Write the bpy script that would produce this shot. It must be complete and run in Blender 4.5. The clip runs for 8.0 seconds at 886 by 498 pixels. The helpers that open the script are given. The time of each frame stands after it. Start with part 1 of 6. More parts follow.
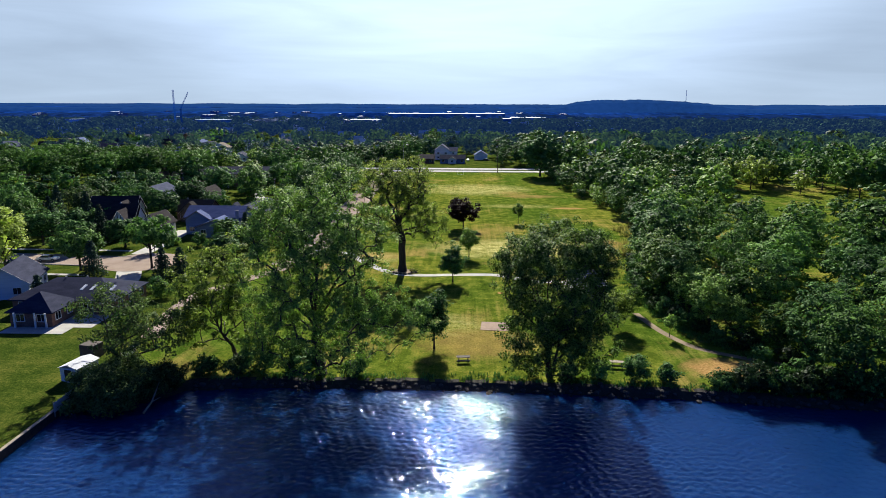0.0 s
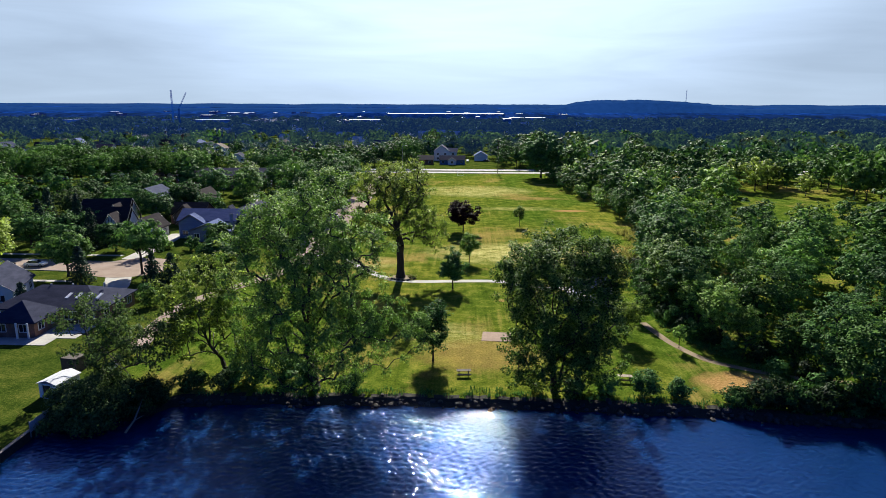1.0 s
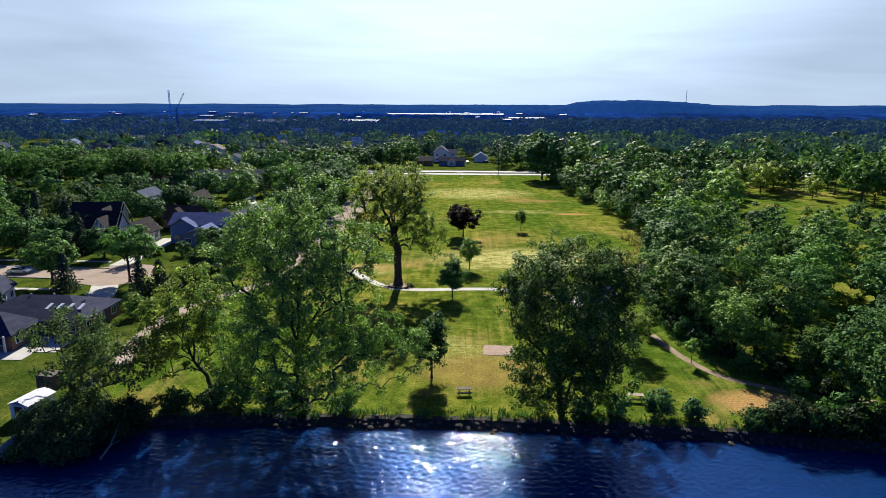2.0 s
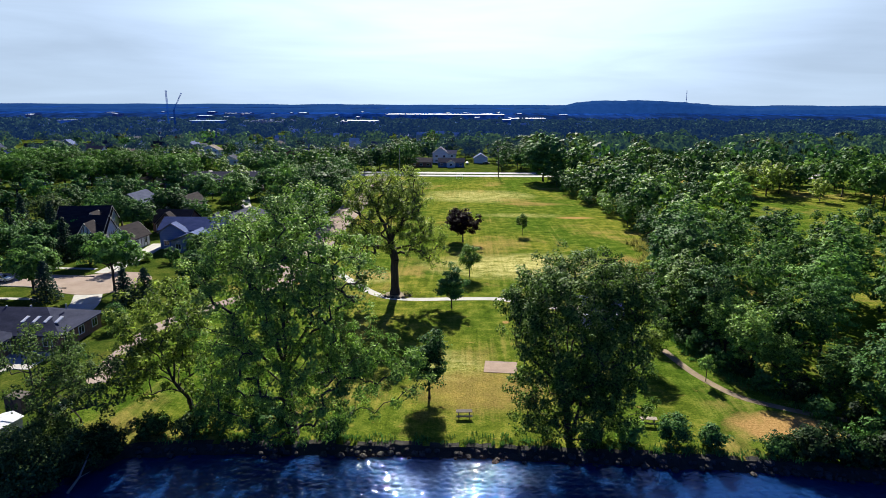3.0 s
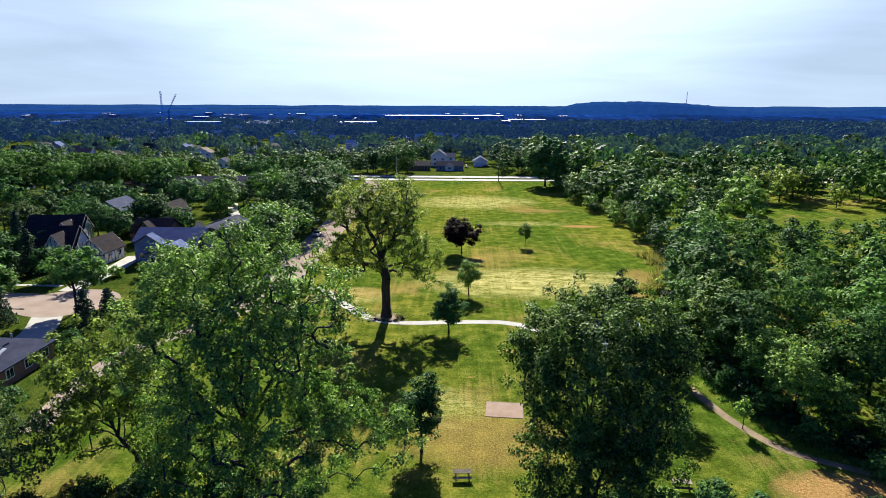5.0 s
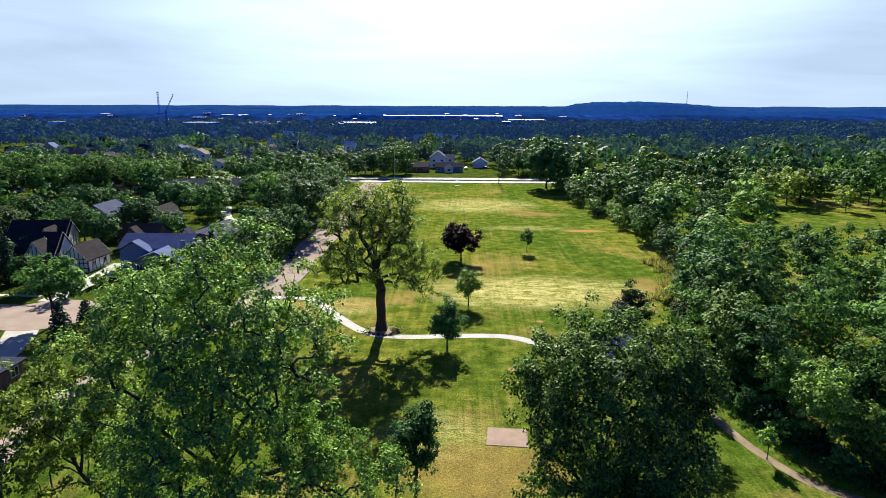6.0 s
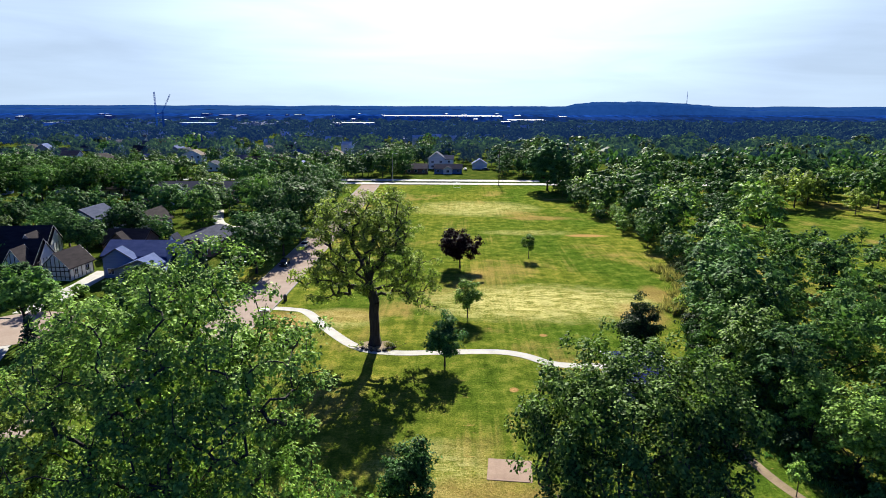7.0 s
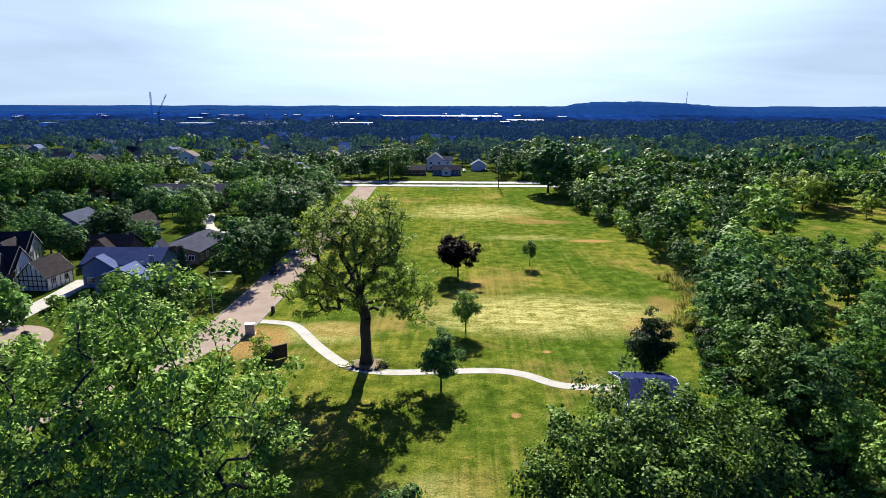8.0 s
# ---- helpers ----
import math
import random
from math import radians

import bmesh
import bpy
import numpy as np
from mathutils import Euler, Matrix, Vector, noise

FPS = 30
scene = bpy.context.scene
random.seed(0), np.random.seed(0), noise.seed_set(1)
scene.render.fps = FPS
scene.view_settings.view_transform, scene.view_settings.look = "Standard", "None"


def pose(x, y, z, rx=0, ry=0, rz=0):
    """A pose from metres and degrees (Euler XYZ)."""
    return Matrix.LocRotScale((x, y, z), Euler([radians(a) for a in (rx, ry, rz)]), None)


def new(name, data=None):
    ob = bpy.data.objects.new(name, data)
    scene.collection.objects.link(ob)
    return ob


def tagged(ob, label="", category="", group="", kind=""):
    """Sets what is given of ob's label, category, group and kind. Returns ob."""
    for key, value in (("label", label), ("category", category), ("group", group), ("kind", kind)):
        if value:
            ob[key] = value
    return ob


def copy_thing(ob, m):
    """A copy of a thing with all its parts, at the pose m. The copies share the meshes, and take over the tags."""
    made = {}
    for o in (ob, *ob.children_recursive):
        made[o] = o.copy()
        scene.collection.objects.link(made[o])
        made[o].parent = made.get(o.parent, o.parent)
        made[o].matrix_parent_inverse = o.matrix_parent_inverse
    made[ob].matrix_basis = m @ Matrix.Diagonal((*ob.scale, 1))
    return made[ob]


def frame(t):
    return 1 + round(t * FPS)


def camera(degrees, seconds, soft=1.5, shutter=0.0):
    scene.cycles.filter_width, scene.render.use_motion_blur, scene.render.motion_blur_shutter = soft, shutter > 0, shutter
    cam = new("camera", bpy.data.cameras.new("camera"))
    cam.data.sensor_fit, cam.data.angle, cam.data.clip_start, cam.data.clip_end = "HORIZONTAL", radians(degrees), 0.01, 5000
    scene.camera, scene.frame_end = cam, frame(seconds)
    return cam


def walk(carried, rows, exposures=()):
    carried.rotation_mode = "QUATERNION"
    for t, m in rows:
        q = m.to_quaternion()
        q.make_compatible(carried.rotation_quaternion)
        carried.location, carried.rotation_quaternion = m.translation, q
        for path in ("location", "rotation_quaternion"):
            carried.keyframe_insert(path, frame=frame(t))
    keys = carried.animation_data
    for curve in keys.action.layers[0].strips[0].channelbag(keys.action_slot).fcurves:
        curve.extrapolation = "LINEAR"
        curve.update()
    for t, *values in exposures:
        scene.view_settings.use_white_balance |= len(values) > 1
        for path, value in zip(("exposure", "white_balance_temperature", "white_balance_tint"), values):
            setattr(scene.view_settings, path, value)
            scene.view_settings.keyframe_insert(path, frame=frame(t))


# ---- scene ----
# camera: a drone in level flight over a pond towards a park, about 36 m up
cam = camera(70.0, 8.0, soft=0.6)
ROWS = [
    (0.0, 0.000, 0.000, 36.000, 77.001, -0.141, 1.829),
    (0.5, -0.058, 2.136, 36.047, 77.008, -0.146, 1.807),
    (1.0, -0.124, 4.409, 36.131, 77.008, -0.149, 1.793),
    (1.5, -0.177, 6.940, 36.189, 77.023, -0.152, 1.779),
    (3.0, -0.264, 15.393, 36.458, 77.038, -0.167, 1.714),
    (3.5, -0.253, 18.372, 36.519, 77.068, -0.170, 1.700),
    (4.0, -0.207, 21.391, 36.576, 77.097, -0.184, 1.687),
    (4.5, -0.162, 24.444, 36.628, 77.112, -0.189, 1.666),
    (6.0, -0.053, 33.795, 36.830, 77.142, -0.169, 1.616),
    (6.5, 0.011, 37.012, 36.907, 77.149, -0.145, 1.588),
    (7.0, 0.098, 40.301, 36.945, 77.149, -0.140, 1.564),
    (7.5, 0.188, 43.706, 36.993, 77.142, -0.129, 1.523),
    (8.0, 0.331, 47.239, 37.052, 77.142, -0.116, 1.490),
]
walk(cam, [(t, pose(x, y, z, rx, ry, rz)) for t, x, y, z, rx, ry, rz in ROWS], [(0.0, 0.9, 6050, 10), (3.5, 1.12, 6050, 10), (8.0, 1.24, 6050, 10)])

# ---- light: hazy bright sky with a low sun ahead ----
SUN_EL, SUN_AZ = 32.0, -1.0          # degrees; azimuth from +y towards +x
sun_dir = Vector((math.sin(radians(SUN_AZ)) * math.cos(radians(SUN_EL)), math.cos(radians(SUN_AZ)) * math.cos(radians(SUN_EL)), math.sin(radians(SUN_EL))))
sun = new("sun", bpy.data.lights.new("sun", "SUN"))
sun.data.energy, sun.data.angle, sun.data.color = 5.6, radians(0.53), (1.0, 0.92, 0.76)
sun.rotation_euler = sun_dir.to_track_quat("Z", "Y").to_euler()
sun.location = (0, 60, 90)

world = bpy.data.worlds.new("sky")
scene.world = world
world.use_nodes = True
wn, wl = world.node_tree.nodes, world.node_tree.links
wn.clear()


def wnode(kind, **kw):
    n = wn.new(kind)
    for k, v in kw.items():
        n.inputs[k].default_value = v
    return n


sky = wn.new("ShaderNodeTexSky")
sky.sky_type, sky.sun_disc = "NISHITA", False
sky.sun_elevation, sky.sun_rotation = radians(SUN_EL), radians(SUN_AZ)
sky.air_density, sky.dust_density, sky.ozone_density = 1.0, 0.4, 5.0
coord = wn.new("ShaderNodeTexCoord")
# thin layered cloud, stretched along the horizon
stretch = wnode("ShaderNodeMapping", Scale=(1.6, 1.6, 14.0))
wl.new(coord.outputs["Generated"], stretch.inputs["Vector"])
cloud = wnode("ShaderNodeTexNoise", Scale=1.5, Detail=5.0, Roughness=0.55, Distortion=0.5)
wl.new(stretch.outputs["Vector"], cloud.inputs["Vector"])
ramp = wn.new("ShaderNodeValToRGB")
ramp.color_ramp.elements[0].position, ramp.color_ramp.elements[1].position = 0.34, 0.66
ramp.color_ramp.elements[0].color = (0.9, 0.9, 0.9, 1)
ramp.color_ramp.elements[1].color = (1.08, 1.08, 1.08, 1)
wl.new(cloud.outputs["Fac"], ramp.inputs["Fac"])
# bright aureole in the cloud round the sun
dot = wn.new("ShaderNodeVectorMath")
dot.operation = "DOT_PRODUCT"
dot.inputs[1].default_value = Vector((sun_dir.x + 0.02, sun_dir.y, sun_dir.z)).normalized()
wl.new(coord.outputs["Generated"], dot.inputs[0])
glow = wn.new("ShaderNodeMapRange")
glow.inputs["From Min"].default_value, glow.inputs["From Max"].default_value = 0.78, 1.0
glow.inputs["To Min"].default_value, glow.inputs["To Max"].default_value = 0.0, 1.0
wl.new(dot.outputs["Value"], glow.inputs["Value"])
power = wn.new("ShaderNodeMath")
power.operation = "POWER"
power.inputs[1].default_value = 1.3
wl.new(glow.outputs["Result"], power.inputs[0])
bright = wn.new("ShaderNodeMath")
bright.operation = "MULTIPLY_ADD"
bright.inputs[1].default_value = 24.0
# the cloud is brightest on the sun's side and thins away from it
side = wn.new("ShaderNodeMapRange")
side.interpolation_type = "SMOOTHSTEP"
side.inputs["From Min"].default_value, side.inputs["From Max"].default_value = 0.0, 0.58
side.inputs["To Min"].default_value, side.inputs["To Max"].default_value = 5.2, 14.3
wl.new(dot.outputs["Value"], side.inputs["Value"])
wl.new(side.outputs["Result"], bright.inputs[2])
wl.new(power.outputs["Value"], bright.inputs[0])
veil = wn.new("ShaderNodeVectorMath")
veil.operation = "SCALE"
tint = wn.new("ShaderNodeMapRange")
tint.data_type = "FLOAT_VECTOR"
tint.interpolation_type = "SMOOTHSTEP"
tint.inputs[7].default_value, tint.inputs[8].default_value = (0.0,) * 3, (0.58,) * 3
tint.inputs[9].default_value, tint.inputs[10].default_value = (0.02, 0.25, 1.9), (0.765, 0.915, 1.08)
wl.new(dot.outputs["Value"], tint.inputs[6])
wl.new(tint.outputs["Vector"], veil.inputs[0])
uneven = wn.new("ShaderNodeMath")
uneven.operation = "MULTIPLY"
wl.new(bright.outputs["Value"], uneven.inputs[0])
wl.new(ramp.outputs["Color"], uneven.inputs[1])
wl.new(uneven.outputs["Value"], veil.inputs["Scale"])
mix = wn.new("ShaderNodeMix")
mix.data_type = "RGBA"
# the veil thins towards the zenith
height = wn.new("ShaderNodeSeparateXYZ")
wl.new(coord.outputs["Generated"], height.inputs["Vector"])
thin = wn.new("ShaderNodeMapRange")
thin.interpolation_type = "SMOOTHSTEP"
thin.inputs["From Min"].default_value, thin.inputs["From Max"].default_value = 0.13, 0.38
thin.inputs["To Min"].default_value, thin.inputs["To Max"].default_value = 1.0, 0.06
wl.new(height.outputs["Z"], thin.inputs["Value"])
cover = wn.new("ShaderNodeMath")
cover.operation = "MULTIPLY"
cover.inputs[0].default_value = 0.93
wl.new(thin.outputs["Result"], cover.inputs[1])
wl.new(cover.outputs["Value"], mix.inputs["Factor"])
clear = wn.new("ShaderNodeVectorMath")
clear.operation = "MULTIPLY"
clear.inputs[1].default_value = (0.5, 0.85, 1.75)
wl.new(sky.outputs["Color"], clear.inputs[0])
wl.new(clear.outputs["Vector"], mix.inputs["A"])
wl.new(veil.outputs["Vector"], mix.inputs["B"])
back = wnode("ShaderNodeBackground", Strength=0.0255)
wl.new(mix.outputs["Result"], back.inputs["Color"])
wout = wn.new("ShaderNodeOutputWorld")
wl.new(back.outputs["Background"], wout.inputs["Surface"])

# ---- materials ----


class Mat:
    """A small builder for node materials."""

    def __init__(self, name):
        self.m = bpy.data.materials.new(name)
        self.m.use_nodes = True
        self.n, self.l = self.m.node_tree.nodes, self.m.node_tree.links
        self.bsdf = self.n["Principled BSDF"]
        self.out = self.n["Material Output"]
        self.obj = self.n.new("ShaderNodeTexCoord")
        self.geo = self.n.new("ShaderNodeNewGeometry")

    def noise(self, scale, detail=4.0, rough=0.55, world=True, stretch=None, dist=0.0):
        n = self.n.new("ShaderNodeTexNoise")
        n.inputs["Scale"].default_value, n.inputs["Detail"].default_value = scale, detail
        n.inputs["Roughness"].default_value, n.inputs["Distortion"].default_value = rough, dist
        src = self.geo.outputs["Position"] if world else self.obj.outputs["Object"]
        if stretch:
            mp = self.n.new("ShaderNodeMapping")
            mp.inputs["Scale"].default_value = stretch
            self.l.new(src, mp.inputs["Vector"])
            src = mp.outputs["Vector"]
        self.l.new(src, n.inputs["Vector"])
        return n.outputs["Fac"]

    def ramp(self, fac, *stops):
        r = self.n.new("ShaderNodeValToRGB")
        e = r.color_ramp.elements
        while len(e) < len(stops):
            e.new(0.5)
        for el, (p, c) in zip(e, stops):
            el.position = p
            el.color = (*c, 1) if len(c) == 3 else c
        self.l.new(fac, r.inputs["Fac"])
        return r.outputs["Color"]

    def mix(self, fac, a, b, mode="MIX"):
        x = self.n.new("ShaderNodeMix")
        x.data_type, x.blend_type = "RGBA", mode
        for key, v in (("Factor", fac), ("A", a), ("B", b)):
            if hasattr(v, "is_output"):
                self.l.new(v, x.inputs[key])
            elif isinstance(v, (int, float)):
                x.inputs[key].default_value = v
            else:
                x.inputs[key].default_value = (*v, 1)
        return x.outputs["Result"]

    def math(self, op, a, b=0.0, clamp=False):
        x = self.n.new("ShaderNodeMath")
        x.operation, x.use_clamp = op, clamp
        for k, v in enumerate((a, b)):
            if hasattr(v, "is_output"):
                self.l.new(v, x.inputs[k])
            else:
                x.inputs[k].default_value = v
        return x.outputs["Value"]

    def bump(self, fac, dist, strength=1.0, normal=None):
        b = self.n.new("ShaderNodeBump")
        b.inputs["Strength"].default_value, b.inputs["Distance"].default_value = strength, dist
        self.l.new(fac, b.inputs["Height"])
        if normal is not None:
            self.l.new(normal, b.inputs["Normal"])
        return b.outputs["Normal"]

    def done(self, color=None, rough=0.8, metal=0.0, normal=None, spec=0.3):
        if color is not None:
            if hasattr(color, "is_output"):
                self.l.new(color, self.bsdf.inputs["Base Color"])
            else:
                self.bsdf.inputs["Base Color"].default_value = (*color, 1)
        if hasattr(rough, "is_output"):
            self.l.new(rough, self.bsdf.inputs["Roughness"])
        else:
            self.bsdf.inputs["Roughness"].default_value = rough
        self.bsdf.inputs["Metallic"].default_value = metal
        self.bsdf.inputs["Specular IOR Level"].default_value = spec
        if normal is not None:
            self.l.new(normal, self.bsdf.inputs["Normal"])
        return self.m


def simple(name, a, b, scale=3.0, rough=0.8, bump=0.0, metal=0.0, spec=0.3, world=True, stretch=None, fine=None):
    """Two tones mixed by a coarse and a fine noise, with a little relief."""
    k = Mat(name)
    coarse = k.noise(scale, 4, world=world, stretch=stretch)
    grain = k.noise(fine or scale * 9, 3, world=world, stretch=stretch)
    fac = k.math("ADD", k.math("MULTIPLY", coarse, 0.65), k.math("MULTIPLY", grain, 0.35))
    color = k.ramp(fac, (0.32, a), (0.68, b))
    return k.done(color, rough, metal, k.bump(grain, bump) if bump else None, spec)


def leaf_material(name, dark, light, trans=0.35, rand=0.75, haze_glow=None, gloss=0.04, patch=0.45, much=0.6):
    """Leaves that vary singly and in patches of 1 / patch metres."""
    k = Mat(name)
    n = k.noise(patch, 3)
    per = k.geo.outputs["Random Per Island"]
    info = k.n.new("ShaderNodeObjectInfo")
    fac = k.math("ADD", k.math("MULTIPLY", n, much), k.math("MULTIPLY", per, rand))
    fac = k.math("ADD", fac, k.math("MULTIPLY", k.math("SUBTRACT", info.outputs["Random"], 0.5), 0.35))
    color = k.ramp(fac, (0.2, tuple(0.7 * q for q in dark)), (0.62, tuple(0.5 * (p + q) for p, q in zip(dark, light))), (1.12 if rand > 1 else 0.98, tuple(1.25 * q for q in light)))
    k.done(color, 0.55, spec=0.0 if haze_glow else gloss)
    tr = k.n.new("ShaderNodeBsdfTranslucent")
    k.l.new(k.mix(1.0, color, (1.06, 1.12, 0.85), "MULTIPLY"), tr.inputs["Color"])
    sh = k.n.new("ShaderNodeMixShader")
    sh.inputs["Fac"].default_value = trans
    k.l.new(k.bsdf.outputs["BSDF"], sh.inputs[1])
    k.l.new(tr.outputs["BSDF"], sh.inputs[2])
    k.l.new(sh.outputs["Shader"], k.out.inputs["Surface"])
    if haze_glow:
        # blue distance haze put into the leaves as a faint glow
        k.bsdf.inputs["Emission Color"].default_value = (*haze_glow, 1)
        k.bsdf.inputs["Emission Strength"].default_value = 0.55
    return k.m


LEAF = {
    "green": leaf_material("leaf_green", (0.032, 0.078, 0.012), (0.26, 0.41, 0.07), 0.18, rand=0.6, gloss=0.035),
    "dark": leaf_material("leaf_dark", (0.02, 0.058, 0.018), (0.088, 0.19, 0.05), 0.24, gloss=0.04),
    "yellow": leaf_material("leaf_yellow_green", (0.06, 0.11, 0.016), (0.33, 0.41, 0.075), 0.42, gloss=0.06),
    "wood": leaf_material("leaf_wood", (0.016, 0.048, 0.012), (0.157, 0.295, 0.057), 0.2, rand=0.45, much=0.75, gloss=0.02),
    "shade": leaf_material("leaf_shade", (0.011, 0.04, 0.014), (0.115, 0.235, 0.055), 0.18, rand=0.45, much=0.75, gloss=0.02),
    # near-black: one dark tree, and shrubs with overhanging shade painted in
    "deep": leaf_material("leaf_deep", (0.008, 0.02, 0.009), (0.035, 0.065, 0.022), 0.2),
    "olive": leaf_material("leaf_olive", (0.025, 0.05, 0.018), (0.11, 0.165, 0.05), 0.34),
    "red": leaf_material("leaf_dark_red", (0.005, 0.003, 0.004), (0.022, 0.008, 0.01), 0.1),
    "blue": leaf_material("needle_blue_green", (0.012, 0.032, 0.02), (0.04, 0.075, 0.05), 0.1),
    "far": leaf_material("leaf_far_haze_glow", (0.008, 0.022, 0.012), (0.11, 0.19, 0.05), 0.12, rand=0.3, haze_glow=(0.002, 0.006, 0.03), patch=0.05, much=0.9),
    "haze": leaf_material("leaf_distant_haze_glow", (0.008, 0.018, 0.014), (0.06, 0.11, 0.05), 0.1, rand=0.25, haze_glow=(0.003, 0.012, 0.058), patch=0.035, much=0.9),
    "reed": leaf_material("reed_tan", (0.09, 0.105, 0.026), (0.3, 0.27, 0.085), 0.35),
}
BARK = simple("bark", (0.02, 0.017, 0.014), (0.075, 0.062, 0.052), 1.2, 0.95, 0.03, stretch=(3, 3, 0.5))


def water_material():
    k = Mat("pond_water")
    ripple = k.noise(3.2, 2, 0.5, stretch=(0.8, 1.5, 1), dist=0.5)
    fine = k.noise(8.0, 2, 0.5, stretch=(0.8, 1.3, 1))
    h = k.math("ADD", k.math("MULTIPLY", ripple, 0.026), k.math("MULTIPLY", fine, 0.008))
    k.done((0.0055, 0.028, 0.115), 0.02, normal=k.bump(h, 1.0, 1.0), spec=0.54)
    k.bsdf.inputs["IOR"].default_value = 1.5
    k.bsdf.inputs["Subsurface Weight"].default_value = 1.0
    k.bsdf.inputs["Subsurface Radius"].default_value = (1, 1, 1)
    k.bsdf.inputs["Subsurface Scale"].default_value = 4.0
    return k.m


def grass_material():
    """Mown park grass with mowing stripes and dry patches; bare earth and shade-side green by noise."""
    k = Mat("mown_grass")
    sep = k.n.new("ShaderNodeSeparateXYZ")
    k.l.new(k.geo.outputs["Position"], sep.inputs["Vector"])
    patch = k.noise(0.045, 4, 0.6, dist=0.5)
    mid = k.noise(0.35, 4, 0.65)
    fine = k.noise(3.2, 4, 0.7)
    streak = k.noise(0.5, 3, 0.65, stretch=(2.6, 0.06, 1))
    cross = k.noise(0.4, 2, 0.6, stretch=(0.1, 1.8, 1))
    stripes = k.math("ADD", k.math("MULTIPLY", streak, 0.86), k.math("MULTIPLY", cross, 0.14))
    v = k.math("ADD", k.math("MULTIPLY", mid, 0.5), k.math("ADD", k.math("MULTIPLY", fine, 0.36), k.math("MULTIPLY", stripes, 0.14)))
    green = k.ramp(v, (0.37, (0.034, 0.058, 0.008)), (0.5, (0.092, 0.127, 0.016)), (0.62, (0.222, 0.217, 0.042)))
    dryf = k.ramp(k.math("ADD", k.math("MULTIPLY", patch, 0.85), k.math("MULTIPLY", stripes, 0.2)), (0.56, (0, 0, 0)), (0.72, (0.85, 0.85, 0.85)))
    dry = k.ramp(fine, (0.3, (0.24, 0.165, 0.045)), (0.7, (0.44, 0.31, 0.11)))
    band = k.noise(0.022, 4, 0.65, stretch=(1.2, 0.7, 1), dist=0.6)
    green = k.mix(k.ramp(band, (0.42, (0, 0, 0)), (0.6, (1, 1, 1))), k.mix(1.0, green, (0.68, 0.86, 0.7), "MULTIPLY"), k.mix(1.0, green, (1.3, 1.16, 1.1), "MULTIPLY"))
    col = k.mix(dryf, green, dry)
    tuft = k.ramp(k.noise(1.1, 5, 0.75), (0.3, (0.55, 0.62, 0.55)), (0.46, (1, 1, 1)), (0.75, (1.18, 1.14, 1.05)))
    col = k.mix(1.0, col, tuft, "MULTIPLY")
    # worn and dry places
    scuff = k.noise(0.42, 5, 0.75, stretch=(0.6, 1.25, 1), dist=0.9)
    pale = k.ramp(k.math("ADD", k.math("MULTIPLY", fine, 0.45), k.math("MULTIPLY", scuff, 0.55)), (0.38, (0.07, 0.085, 0.014)), (0.47, (0.27, 0.26, 0.06)), (0.55, (0.62, 0.55, 0.22)))
    for cx, cy, rx, ry, much in ((14, 157, 30, 15, 1.0), (5, 270, 28, 22, 0.8), (20, 225, 18, 5, 0.5), (-2, 100, 9, 7, 0.5), (-22, 146, 11, 7, 0.6)):
        dx = k.math("DIVIDE", k.math("SUBTRACT", sep.outputs["X"], cx), rx)
        dy = k.math("DIVIDE", k.math("SUBTRACT", sep.outputs["Y"], cy), ry)
        r2 = k.math("ADD", k.math("MULTIPLY", dx, dx), k.math("MULTIPLY", dy, dy))
        f = k.math("SUBTRACT", 1.3, k.math("ADD", r2, k.math("MULTIPLY", patch, 1.0)), True)
        f = k.math("MULTIPLY", k.math("MULTIPLY", f, 1.5, True), k.math("MULTIPLY", k.math("ADD", stripes, 0.3), much), True)
        col = k.mix(f, col, pale)
    bare = k.ramp(fine, (0.3, (0.25, 0.14, 0.045)), (0.7, (0.48, 0.3, 0.12)))
    for cx, cy, rx, ry, much in ((37.5, 83, 8, 5, 1.0), (37, 221, 8, 2.6, 0.95), (39.5, 163, 4.0, 8, 0.5), (-32, 142, 7, 9, 0.85), (-20, 148, 9, 5, 0.4), (3, 92, 12, 8, 0.45), (7.5, 118.4, 0.8, 0.9, 1.0), (14, 139, 0.9, 0.8, 1.0), (33, 150, 6, 9, 0.5), (26, 250, 16, 5, 0.4)):
        dx = k.math("DIVIDE", k.math("SUBTRACT", sep.outputs["X"], cx), rx)
        dy = k.math("DIVIDE", k.math("SUBTRACT", sep.outputs["Y"], cy), ry)
        r2 = k.math("ADD", k.math("MULTIPLY", dx, dx), k.math("MULTIPLY", dy, dy))
        f = k.math("SUBTRACT", 1.25, k.math("ADD", r2, k.math("MULTIPLY", mid, 0.9)), True)
        f = k.math("MULTIPLY", k.math("MULTIPLY", f, 1.8, True), k.math("MULTIPLY", k.math("ADD", fine, 0.45), much), True)
        col = k.mix(f, col, bare)
    speck = k.ramp(k.noise(0.75, 5, 0.8, stretch=(0.6, 1.6, 1)), (0.6, (0, 0, 0)), (0.7, (0.7, 0.7, 0.7)))
    col = k.mix(speck, col, bare)
    relief = k.math("ADD", fine, k.math("MULTIPLY", k.noise(11.0, 3, 0.7), 0.6))
    return k.done(col, 1.0, normal=k.bump(relief, 0.16), spec=0.0)


